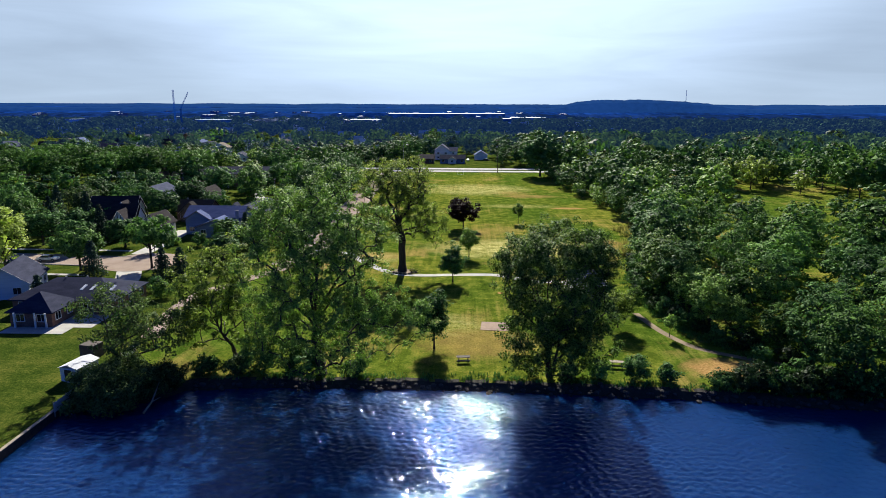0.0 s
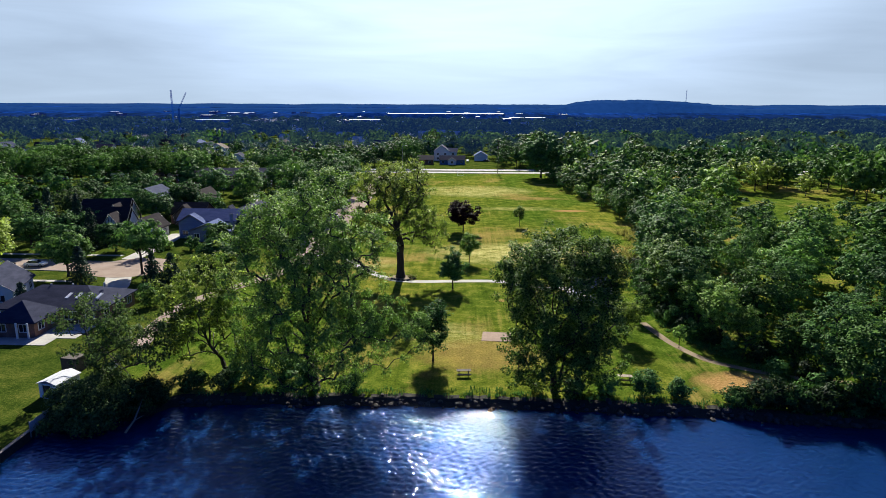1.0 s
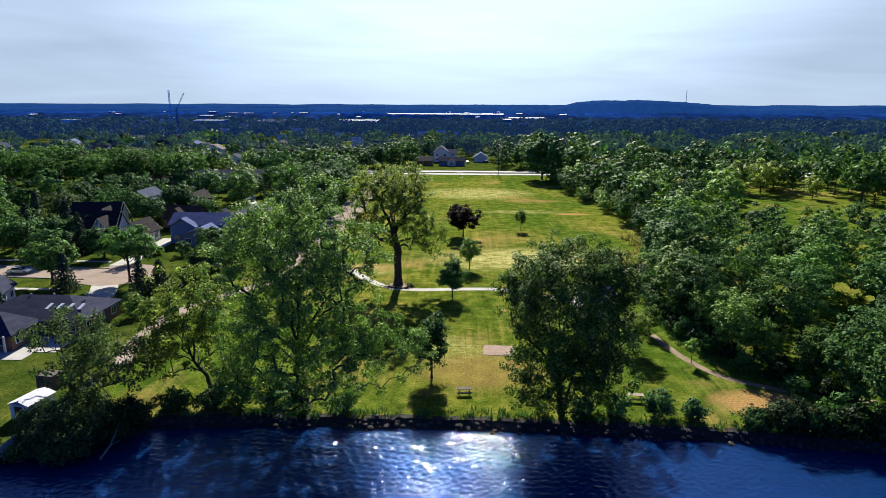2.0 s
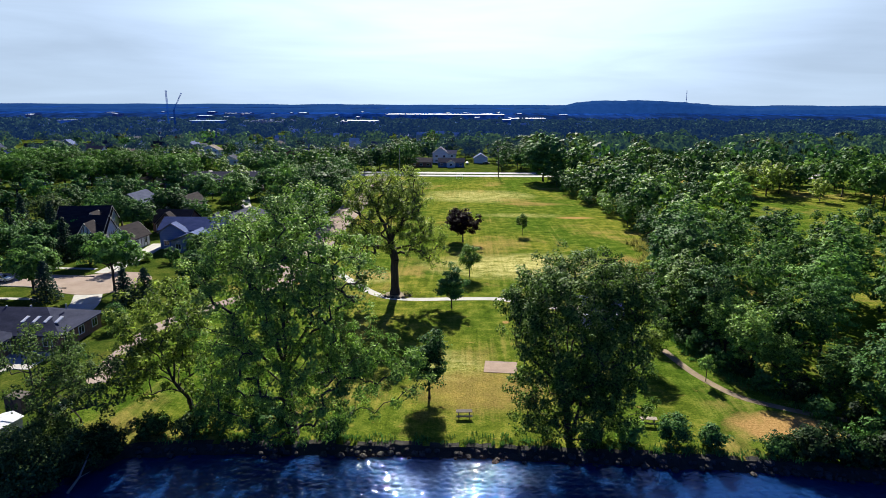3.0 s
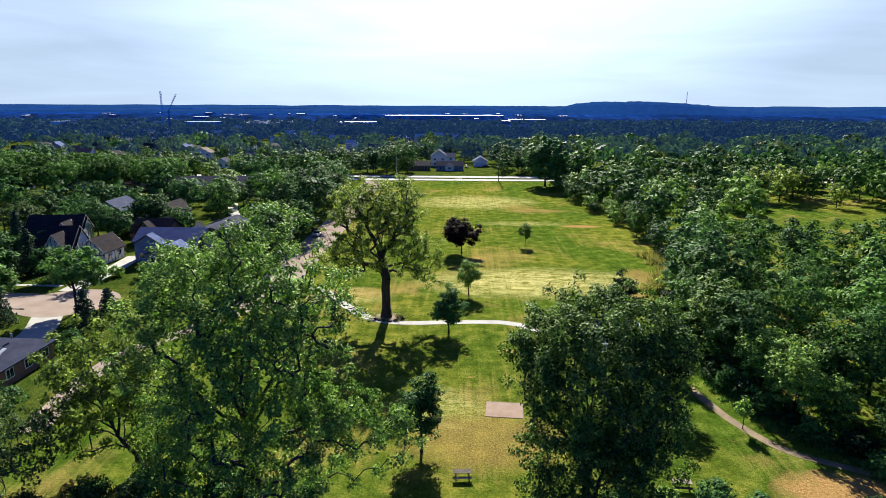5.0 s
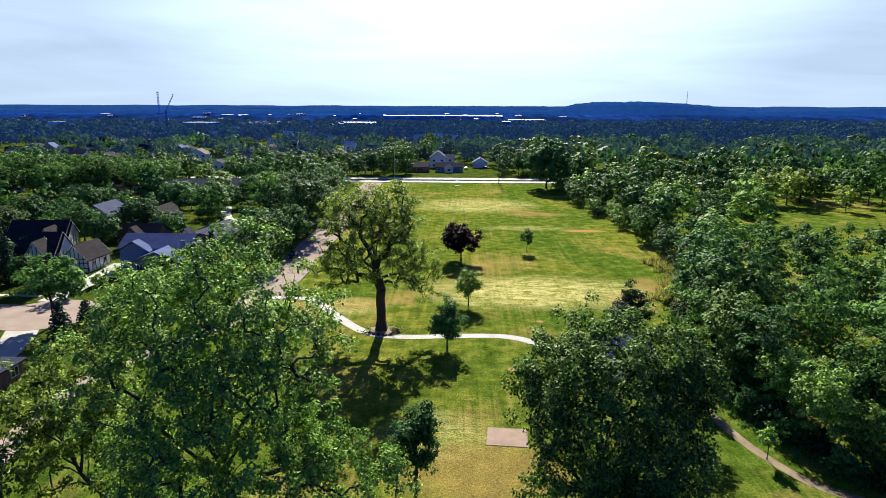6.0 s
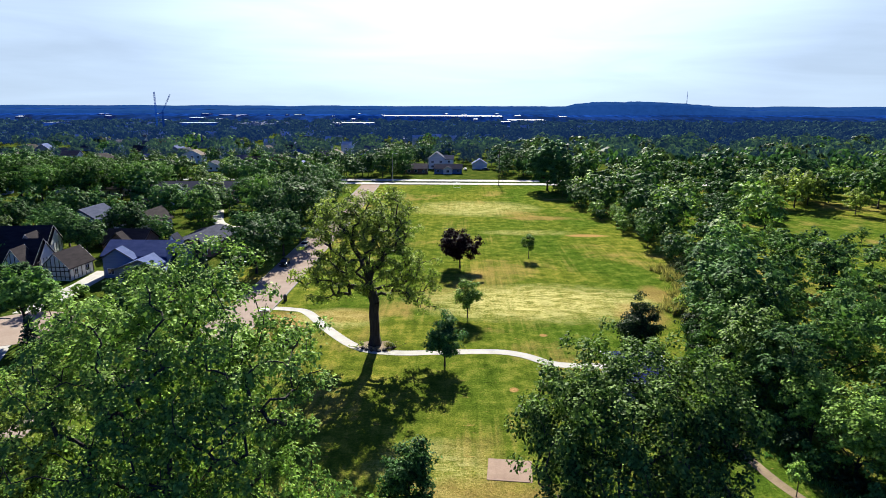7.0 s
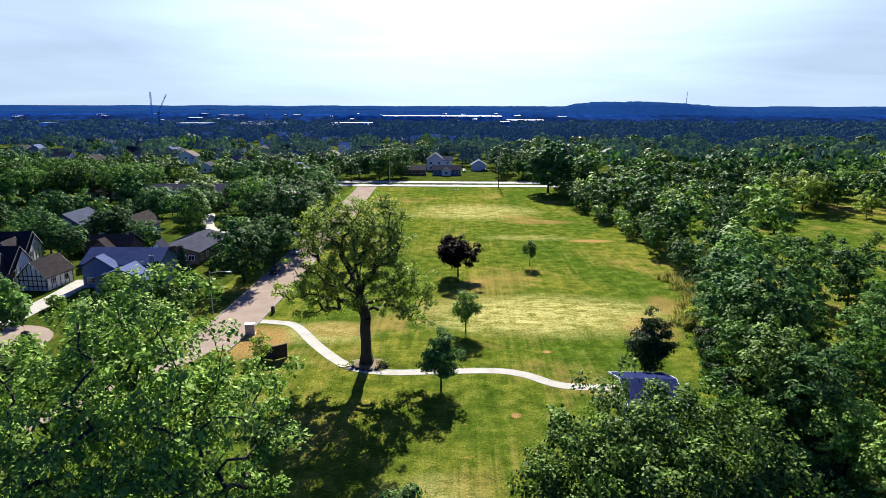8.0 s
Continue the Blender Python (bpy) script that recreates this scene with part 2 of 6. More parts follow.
def garden_material():
    """Greener garden grass, darkened further in place of the trees' shade over it."""
    k = Mat("garden_grass_shaded")
    v = k.math("ADD", k.math("MULTIPLY", k.noise(0.2, 4, 0.65), 0.5), k.math("MULTIPLY", k.noise(2.6, 4, 0.7), 0.5))
    col = k.ramp(v, (0.36, (0.016, 0.036, 0.006)), (0.5, (0.05, 0.075, 0.011)), (0.64, (0.13, 0.132, 0.026)))
    return k.done(col, 1.0, normal=k.bump(k.noise(7.0, 3, 0.7), 0.12), spec=0.0)


WATER = water_material()
GARDEN = garden_material()
GRASS = grass_material()
# dark for wet earth and, painted in, the shadow on the bank's face
MUD = simple("wet_bank_earth_shadow", (0.018, 0.016, 0.012), (0.05, 0.043, 0.03), 0.8, 0.9, 0.05)
SOIL = simple("bare_earth", (0.11, 0.08, 0.05), (0.27, 0.2, 0.12), 0.6, 0.95, 0.03)
CONCRETE = simple("concrete", (0.3, 0.285, 0.255), (0.44, 0.42, 0.38), 0.5, 0.9, 0.004)
ASPHALT = simple("worn_asphalt", (0.25, 0.19, 0.15), (0.35, 0.285, 0.24), 0.25, 1.0, 0.006, spec=0.0, fine=9.0)
ROCK = simple("shore_rock", (0.022, 0.02, 0.018), (0.085, 0.078, 0.07), 1.3, 0.9, 0.05)

# ---- mesh helpers ----


def link_mesh(name, me, material, parent=None, label=""):
    me.materials.append(material)
    ob = new(name, me)
    if parent is not None:
        ob.parent = parent
    if label:
        tagged(ob, label)
    return ob


def part(name, bm, material, parent=None, label="", smooth=False):
    """Links a bmesh as one mesh object under a thing or a part."""
    bmesh.ops.recalc_face_normals(bm, faces=bm.faces)
    me = bpy.data.meshes.new(name)
    bm.to_mesh(me)
    bm.free()
    if smooth:
        me.shade_smooth()
    return link_mesh(name, me, material, parent, label)


def quads(name, verts, material, parent=None, label=""):
    """Free quads: verts has four rows for each."""
    n = len(verts) // 4
    me = bpy.data.meshes.new(name)
    me.vertices.add(4 * n)
    me.vertices.foreach_set("co", np.ascontiguousarray(verts, dtype=np.float32).ravel())
    me.loops.add(4 * n)
    me.loops.foreach_set("vertex_index", np.arange(4 * n, dtype=np.int32))
    me.polygons.add(n)
    me.polygons.foreach_set("loop_start", np.arange(0, 4 * n, 4, dtype=np.int32))
    me.update(calc_edges=True)
    return link_mesh(name, me, material, parent, label)


def pydata(name, verts, faces, material, parent=None, label="", smooth=False):
    me = bpy.data.meshes.new(name)
    me.from_pydata([tuple(map(float, v)) for v in verts], [], faces)
    me.update()
    if smooth:
        me.shade_smooth()
    return link_mesh(name, me, material, parent, label)


def root(name, m, label, category, group="", kind=""):
    ob = new(name)
    ob.matrix_basis = m
    ob.empty_display_size = 0.3
    return tagged(ob, label, category, group, kind)


def box(bm, x0, y0, z0, x1, y1, z1, m=None):
    vs = [bm.verts.new(v) for v in ((x0, y0, z0), (x1, y0, z0), (x1, y1, z0), (x0, y1, z0), (x0, y0, z1), (x1, y0, z1), (x1, y1, z1), (x0, y1, z1))]
    if m is not None:
        for v in vs:
            v.co = m @ v.co
    for f in ((3, 2, 1, 0), (4, 5, 6, 7), (0, 1, 5, 4), (1, 2, 6, 5), (2, 3, 7, 6), (3, 0, 4, 7)):
        bm.faces.new([vs[i] for i in f])
    return vs


def boxed(name, dims, material, parent=None, label="", bevel=0.0, m=None):
    bm = bmesh.new()
    box(bm, *dims, m=m)
    if bevel:
        bmesh.ops.bevel(bm, geom=bm.edges[:], offset=bevel, segments=2, affect="EDGES", profile=0.5)
    return part(name, bm, material, parent, label)


def ribbon(name, pts, width, z0, z1, material, parent=None, label=""):
    """A slab of even width along a smooth line of points, with vertical sides."""
    p = smooth_line(pts)
    d = np.gradient(p, axis=0)
    d /= np.linalg.norm(d, axis=1)[:, None]
    nrm = np.stack([-d[:, 1], d[:, 0]], 1) * width / 2
    a, b = p + nrm, p - nrm
    v, f, n = [], [], len(p)
    for i in range(n):
        v += [(*a[i], z1), (*b[i], z1), (*b[i], z0), (*a[i], z0)]
    for i in range(n - 1):
        for k in range(4):
            f.append((4 * i + k, 4 * i + 4 + k, 4 * i + 4 + (k + 1) % 4, 4 * i + (k + 1) % 4))
    f += [(0, 1, 2, 3), (4 * n - 1, 4 * n - 2, 4 * n - 3, 4 * n - 4)]
    return pydata(name, v, f, material, parent, label)


def smooth_line(pts, per=8):
    """Catmull-Rom through the points."""
    p = np.array([pts[0], *pts, pts[-1]], float)
    out = []
    for i in range(1, len(p) - 2):
        for s in np.linspace(0, 1, per, endpoint=False):
            a, b, c, d = p[i - 1], p[i], p[i + 1], p[i + 2]
            out.append(0.5 * (2 * b + (c - a) * s + (2 * a - 5 * b + 4 * c - d) * s * s + (3 * b - a - 3 * c + d) * s ** 3))
    out.append(p[-2])
    return np.array(out)


# ---- trees ----


def unit(v):
    return v / np.maximum(np.linalg.norm(v, axis=-1, keepdims=True), 1e-9)


def tubes(p0, p1, r0, r1, sides=6):
    """Tapered tubes as quads."""
    d = unit(p1 - p0)
    side = np.where(np.abs(d[:, 2:3]) > 0.9, np.array([[1.0, 0, 0]]), np.array([[0, 0, 1.0]]))
    u = unit(np.cross(d, side))
    w = np.cross(d, u)
    a = np.arange(sides + 1) * 2 * math.pi / sides
    ca, sa = np.cos(a), np.sin(a)
    ring = u[:, None] * ca[None, :, None] + w[:, None] * sa[None, :, None]
    lo = p0[:, None] + ring * r0[:, None, None]
    hi = p1[:, None] + ring * r1[:, None, None]
    q = np.stack([lo[:, :-1], lo[:, 1:], hi[:, 1:], hi[:, :-1]], 2)
    return q.reshape(-1, 3)


def leaves(rng, centres, sigma, per, size, droop=0.3, flat=0.7, heart=None, loose=0.45, up=0.3):
    """Folded leaf sprays scattered round the centres; most face outwards from their clump and from the crown's heart."""
    n = len(centres) * per
    c = np.repeat(centres, per, 0)
    g = unit(rng.normal(size=(n, 3)))
    g[:, 2] = np.where(g[:, 2] < 0, 0.5 * g[:, 2], g[:, 2])
    out = unit(g) * 0.85
    g = g * (0.55 + 0.5 * rng.random((n, 1)) ** 0.5) * (1.5 + 0.22 * rng.normal(size=(n, 1))) * sigma * np.array([1, 1, flat])
    g[:, 2] -= droop * np.abs(rng.normal(size=n)) * sigma
    c = c + g
    clump = rng.normal(size=(len(centres), 3)) * loose * 0.5
    if heart is not None:
        clump = clump + unit(centres - heart) * 0.55
    out = out + np.repeat(clump, per, 0)
    u = unit(rng.normal(size=(n, 3)) + np.array([0, 0, -droop]))
    nrm = unit(rng.normal(size=(n, 3)) * loose + out + np.array([0, 0, up]))
    w = unit(np.cross(nrm, u))
    u = np.cross(w, nrm)
    s = size * (0.6 + 0.8 * rng.random((n, 1)))
    fold = nrm * s * 0.12
    v = np.stack([c - u * s * 0.5, c + w * s * 0.33 - fold, c + u * s * 0.55, c - w * s * 0.33 - fold], 1)
    return v.reshape(-1, 3)


def core(rng, lobe, fill=0.55, n=40, big=0.26):
    """Broad sprays added deep inside the leaves to block sun and darken gaps."""
    c = np.array(lobe[:3]) + unit(rng.normal(size=(n, 3))) * (rng.random((n, 1)) ** 0.4) * fill * np.array(lobe[3:])
    nrm = unit(rng.normal(size=(n, 3)) * 0.5 + unit(c - np.array(lobe[:3])) + np.array([0, 0, 0.2]))
    u = unit(np.cross(nrm, rng.normal(size=(n, 3))))
    w = np.cross(nrm, u)
    s = lobe[3] * big * (1 + 0.7 * rng.random((n, 1)))
    fold = nrm * s * 0.2
    return np.stack([c - u * s * 0.55, c + w * s * 0.42 - fold, c + u * s * 0.5, c - w * s * 0.38 - fold], 1).reshape(-1, 3)


def in_lobes(rng, lobes, n, shell=3.6, rise=0.0):
    """Points in a union of ellipsoids, more of them near the shell, with a bumpy outline."""
    vol = np.array([l[3] * l[4] * l[5] for l in lobes])
    pick = rng.choice(len(lobes), n, p=vol / vol.sum())
    L = np.array(lobes, float)[pick]
    d = unit(rng.normal(size=(n, 3)))
    if rise:
        d[:, 2] = np.where(rng.random(n) < rise, np.abs(d[:, 2]), d[:, 2])
    r = rng.random((n, 1)) ** (1 / shell)
    r *= 0.92 + (0.25 if shell < 4 else 0.12) * np.sin(3.1 * d[:, :1] + 2.3 * pick[:, None]) * np.cos(4.3 * d[:, 1:2]) + (0.12 if shell < 4 else 0.05) * rng.normal(size=(n, 1))
    return L[:, :3] + d * np.minimum(r, 1.1) * L[:, 3:]


def grow(rng, trunk_h, trunk_r, lobes, n, leader=0.75, lean=(0, 0), forks=1, limbs=0, shell=3.6):
    """A branching skeleton that reaches n tips inside the lobes: segments (p0, p1, r0, r1) and the tips."""
    tips = in_lobes(rng, lobes, n, shell, 0.22 if limbs > 8 else 0.0)
    tips = tips[tips[:, 2] > 0.6]
    ztop = max(l[2] + l[5] for l in lobes)
    cx, cy = lobes[0][0], lobes[0][1]
    nodes, par = [], []
    for f in range(forks):
        off = np.array([rng.normal() * 0.35 * (forks > 1), rng.normal() * 0.35 * (forks > 1), 0])
        steps = 9
        for i in range(steps + 1):
            s = i / steps
            z = s * ztop * leader
            bend = max(0.0, z - trunk_h) / max(ztop * leader - trunk_h, 0.1)
            spread = off * (1 + 3.5 * s)
            if i == 0 and f:
                nodes.append(nodes[0].copy())
                par.append(0)
                continue
            nodes.append(np.array([cx * bend + lean[0] * s, cy * bend + lean[1] * s, z]) + spread + rng.normal(size=3) * np.array([1, 1, 0]) * 0.009 * ztop * (i > 1) * s)
            par.append(len(nodes) - 2 if i else -1)
    ok = [z[2] >= trunk_h for z in nodes]
    if limbs:
        # main limbs rise from the fork in smooth bows towards well-spread parts of the crown
        high = tips[tips[:, 2] > 0.42 * ztop]
        chosen = [high[int(np.argmax(high[:, 2]))]]
        while len(chosen) < limbs:
            far = np.min([np.linalg.norm(high - c, axis=1) for c in chosen], axis=0)
            chosen.append(high[int(np.argmax(far))])
        stem = len(nodes)
        for c in chosen:
            start = int(np.argmin([abs(nodes[k][2] - trunk_h - 0.22 * max(0.0, c[2] - trunk_h)) + (0 if nodes[k][2] >= trunk_h * 0.9 else 9) for k in range(stem)]))
            a, last = nodes[start], start
            b = a + (c - a) * 0.74
            for s in (0.16, 0.34, 0.52, 0.7, 0.86, 1.0):
                q = np.array([a[0] + (b[0] - a[0]) * s ** 1.15, a[1] + (b[1] - a[1]) * s ** 1.15, a[2] + (b[2] - a[2]) * s ** 0.85]) + rng.normal(size=3) * 0.012 * ztop * s
                nodes.append(q)
                par.append(last)
                ok.append(True)
                last = len(nodes) - 1
    order = np.argsort(np.linalg.norm((tips - np.array([cx * 0.5, cy * 0.5, trunk_h])), axis=1))
    ends = []
    N = np.array(nodes)
    for a in tips[order]:
        d = N - a
        cost = np.linalg.norm(d, axis=1) + 1.1 * np.maximum(0, d[:, 2] + 0.15 * np.linalg.norm(d[:, :2], axis=1)) + np.where(np.array(ok), 0, 50)
        i = int(np.argmin(cost))
        b = N[i]
        L = np.linalg.norm(a - b)
        new_nodes = []
        for s in (0.4, 0.75, 1.0):
            q = b * (1 - s) + a * s + np.array([0, 0, 0.16 * L * math.sin(math.pi * s)]) + rng.normal(size=3) * 0.05 * L * (s < 1)
            new_nodes.append(q)
        k = len(N)
        N = np.vstack([N, new_nodes])
        par += [i, k, k + 1]
        ok += [True, True, True]
        ends.append(k + 2)
    count = np.zeros(len(N))
    count[ends] = 1
    par = np.array(par)
    for i in range(len(N) - 1, -1, -1):
        if par[i] >= 0:
            count[par[i]] += count[i]
    top = count.max()
    r = trunk_r * (np.maximum(count, 0.6) / top) ** 0.5
    r = np.maximum(r, 0.018)
    idx = np.nonzero(par >= 0)[0]
    p0, p1, r0, r1 = N[par[idx]], N[idx], np.minimum(r[par[idx]], r[idx] * 1.7), r[idx].copy()
    low = p0[:, 2] < 0.06 * ztop
    r0[low & (r[idx] > 0.5 * trunk_r)] *= 1.45
    return (p0, p1, r0, r1), N[ends], N


def tree(name, rng, m, trunk_h, trunk_r, lobes, tips, per, size, sigma, leaf, label, category="tree", group="", droop=0.3, flat=0.7, lean=(0, 0), leader=0.75, forks=1, sides=6, inner=0.35, bare=0.0, thick=0.0, loose=0.45, heart_fill=0.0, limbs=0, shell=3.6, heart_n=40, heart_size=0.26, up=0.3):
    seg, ends, nodes = grow(rng, trunk_h, trunk_r, lobes, tips, leader, lean, forks, limbs, shell)
    t = root(name, m, label, category, group)
    keep = np.maximum(seg[2], seg[3]) > thick
    quads("trunk", tubes(*[a[keep] for a in seg], sides=sides), BARK, t)
    if bare:
        ends = ends[rng.random(len(ends)) > bare]
    heart = np.array([lobes[0][0], lobes[0][1], lobes[0][2] * 0.75])
    v = leaves(rng, ends, sigma, per, size, droop, flat, heart, loose, up)
    if inner:
        high = nodes[nodes[:, 2] > trunk_h]
        pick = high[rng.random(len(high)) < inner]
        if len(pick):
            v = np.vstack([v, leaves(rng, pick, sigma * 0.7, max(1, per // 3), size, droop, flat, heart)])
    if heart_fill:
        v = np.vstack([v, core(rng, lobes[0], heart_fill, heart_n, heart_size)])
    quads("crown", v, LEAF[leaf], t)
    return t


rng = np.random.default_rng(7)

# ---- setting: ground, pond, shore ----
SHORE_X = (-48.6, -44, -39, -36, -30, -22, -8, 6, 17, 28, 35, 44, 60, 100, 300, 4000)
SHORE_Y = (70.5, 71.0, 73.2, 76.6, 77.2, 77.6, 77.8, 77.6, 76.8, 76.2, 75.4, 74.4, 73.6, 72, 70, 70)


def shore(x):
    return float(np.interp(x, SHORE_X, SHORE_Y)) + 0.45 * noise.noise((x * 0.23, 3.1, 0)) + 0.25 * noise.noise((x * 0.9, 7.7, 0))


def make_ground():
    xs = [-4900, -2500, -1200, -600, -300, -170, -110, -80, -60, -48.72, -48.6] + [-48.3 + 0.8 * i for i in range(150)] + [75, 80, 90, 110, 150, 220, 320, 600, 1200, 2500, 4900]
    offs = [(-5, -2.2), (-1.6, -1.5), (-0.7, -1.12), (-0.1, -0.62), (0.4, -0.22), (1.0, -0.06), (2.0, 0.0), (5, 0)]
    ys_far = [86, 100, 125, 160, 200, 260, 340, 450, 600, 800, 1200, 2000, 3400, 4900]
    verts, faces = [], []
    for x in xs:
        land = x <= -48.71
        s = shore(x)
        col = [(-500, -2.4), (-50, -2.4)] + [(s + o + (0.25 * noise.noise((x * 1.7, o * 2, 5)) if -1 < o < 1.5 else 0), z) for o, z in offs] + [(y, 0) for y in ys_far]
        for y, z in col:
            verts.append((x, y, 0.0 if land else z))
    n = len(offs) + 2 + len(ys_far)
    for i in range(len(xs) - 1):
        for j in range(n - 1):
            faces.append((i * n + j, (i + 1) * n + j, (i + 1) * n + j + 1, i * n + j + 1))
    g = pydata("ground", verts, faces, GRASS, smooth=False)
    g.data.materials.append(MUD)
    g.data.materials.append(GARDEN)
    for f in g.data.polygons:
        c = f.center
        if c.y < shore(c.x) + 0.75 and c.x > -48.5:
            f.material_index = 1
        # gardens and land past 345 m get the grass with shade painted in
        elif c.x < -48.5 or c.y > 345:
            f.material_index = 2
    return tagged(g, "mown green park lawn with dry tan patches", "ground", kind="structure")


make_ground()


def make_water():
    """The pond: short wind waves near the shore as real relief, flat further out."""
    g = np.random.default_rng(19)
    step = 0.145
    xs = np.concatenate([np.arange(-48.65, 50, step), [51, 53, 56, 60, 65, 70, 80, 100, 140, 220, 400, 900]])
    ys = np.concatenate([[-500, -200, -80, -20, 10, 30], np.arange(51, 78.6, step), [80, 84]])
    X, Y = np.meshgrid(xs, ys)
    near = np.clip((51 - X) / 6, 0, 1) * np.clip((Y - 48) / 4, 0, 1)
    gust = 0.7 + 0.3 * np.sin(0.11 * X + 0.6 * np.sin(0.07 * Y)) * np.sin(0.13 * Y + 1.0)
    Z = np.zeros_like(X)
    for i in range(54):
        length = 0.4 * (1 + 2.2 * g.random() ** 2.2)
        way = radians(96 + 42 * g.normal())
        k = 2 * math.pi / length
        Z += 0.05 / k * np.sin(k * (X * math.cos(way) + Y * math.sin(way)) + 6.28 * g.random() + 0.8 * np.sin(0.31 * X + i) * np.sin(0.27 * Y + 2 * i))
    Z = -1.0 + Z * near * gust
    n, m = len(ys), len(xs)
    idx = np.arange(n * m).reshape(n, m)
    f = np.stack([idx[:-1, :-1], idx[:-1, 1:], idx[1:, 1:], idx[1:, :-1]], -1).reshape(-1, 4)
    me = bpy.data.meshes.new("water")
    me.vertices.add(n * m)
    me.vertices.foreach_set("co", np.stack([X, Y, Z], -1).astype(np.float32).ravel())
    me.loops.add(f.size)
    me.loops.foreach_set("vertex_index", f.astype(np.int32).ravel())
    me.polygons.add(len(f))
    me.polygons.foreach_set("loop_start", np.arange(0, f.size, 4, dtype=np.int32))
    me.update(calc_edges=True)
    me.shade_smooth()
    return link_mesh("water", me, WATER)


water = make_water()
tagged(water, "rippled blue pond water glittering in the sun", "water", kind="structure")

park_path = ribbon("park_path", [(-37, 152.2), (-34.9, 151.6), (-31, 151), (-27.5, 149.3), (-22, 140.7), (-17, 134), (-13.4, 131.4), (-8.5, 130.6), (-3, 131.1), (5.5, 131.6), (9.7, 130.4), (13.3, 127.6), (16.3, 126.7), (22, 126.6)], 1.9, -0.1, 0.03, CONCRETE)
tagged(park_path, "pale concrete footpath curving across the lawn", "footpath", kind="structure")
wood_path = ribbon("wood_path", [(30.6, 107), (31.4, 102), (32.6, 97), (35.3, 91.3), (39.5, 88.2), (45, 85.5), (52, 84)], 1.2, -0.1, 0.02, SOIL)
tagged(wood_path, "worn earth footpath along the wood's edge", "footpath", kind="structure")
pad = boxed("concrete_pad", (-2.3, -2.0, -0.1, 2.3, 2.0, 0.05), simple("pad_concrete", (0.2, 0.13, 0.09), (0.3, 0.21, 0.15), 0.7, 0.9, 0.004), bevel=0.015, m=pose(5.5, 99.3, 0, 0, 0, -5))
tagged(pad, "square weathered concrete pad set in the lawn", "pad", kind="structure")

# ---- park trees ----


def at(x, y, z=0, turn=0, s=1.0):
    return pose(x, y, z, 0, 0, turn) @ Matrix.Diagonal((s, s, s, 1))


tree("tree", rng, at(-18.7, 79.2, -0.1), 3.2, 0.58, [(-0.3, 0, 18.4, 10.0, 8.4, 9.6), (-6.4, 0, 8.0, 4.8, 4.6, 6.8), (5.0, -1, 7.2, 4.8, 4.6, 6.6), (10.8, -2.8, 10.4, 5.0, 4.2, 4.0), (0, -2.5, 6.0, 4.8, 3.5, 5.0)], 800, 88, 0.265, 0.46, "green", "tall spreading green shade tree at the water's edge", group="shade trees on the shore", droop=0.8, forks=2, leader=0.4, inner=0.05, limbs=15, shell=3.9, thick=0.022, loose=0.75, up=0.95, heart_fill=0.74, heart_n=1400, heart_size=0.034)
tree("tree", rng, at(12.2, 80.2, -0.1), 2.6, 0.42, [(0.0, 0, 14.0, 8.7, 8.0, 8.2), (-3.2, -1.0, 5.6, 4.8, 4.6, 5.2), (4.6, 0, 6.0, 4.6, 4.4, 5.4), (0.6, -2.6, 5.0, 4.6, 3.6, 4.8), (4.4, -0.5, 9.0, 3.8, 4.0, 4.6), (-3.8, 0, 16.6, 4.4, 4.4, 3.8), (4.4, 0.4, 17.0, 4.8, 4.6, 3.8)], 920, 78, 0.265, 0.46, "green", "broad green shade tree with drooping boughs on the shore", group="shade trees on the shore", droop=0.8, forks=2, leader=0.4, inner=0.05, limbs=13, shell=4.01, thick=0.022, loose=0.75, up=0.95, heart_fill=0.7, heart_n=450, heart_size=0.034)
tree("tree", rng, at(-13.1, 134.0), 7.5, 0.82, [(-1.6, 0, 16.8, 8.6, 7.8, 8.6), (-5.0, 0, 19.6, 5.0, 5.0, 5.4), (2.6, 0, 19.8, 5.0, 5.0, 5.6), (-6, -1, 11.5, 4.4, 4.2, 4.4), (4.6, -1, 12, 4.4, 4.2, 4.6), (-9.4, -1, 10.0, 4.8, 4.2, 3.6), (7.6, 0, 10.4, 4.2, 4.2, 4.6)], 660, 52, 0.33, 0.44, "yellow", "old thick-trunked tree with thin light green foliage", droop=0.6, forks=1, bare=0.03, inner=0.06, leader=0.62, limbs=9, thick=0.03, shell=3.4, loose=0.75, up=0.9)
tree("tree", rng, at(-32.4, 85.8), 2.2, 0.26, [(-2.2, 0, 11.5, 6.6, 5.6, 6.5), (-5.5, -1, 6.6, 4.4, 4.2, 4.4), (2.8, -0.5, 5.8, 4.2, 4.0, 4.8)], 280, 56, 0.34, 0.44, "yellow", "yellow-green open-crowned tree on the shore", group="shade trees on the shore", droop=0.6, forks=3, leader=0.4, inner=0.1, limbs=8, thick=0.022, loose=0.75, up=0.9)
tree("tree", rng, at(-43.4, 80.0), 1.4, 0.26, [(-4.8, 1.5, 8.8, 5.6, 4.8, 3.2), (3.2, -1, 7.0, 4.6, 4.0, 3.6), (-1, -3, 5.5, 4.6, 4.2, 3.0)], 300, 40, 0.3, 0.5, "olive", "leaning half-bare olive-green tree over the pond", droop=0.4, forks=3, bare=0.34, lean=(-2, 0), leader=0.5, inner=0.08, limbs=7, loose=0.8)


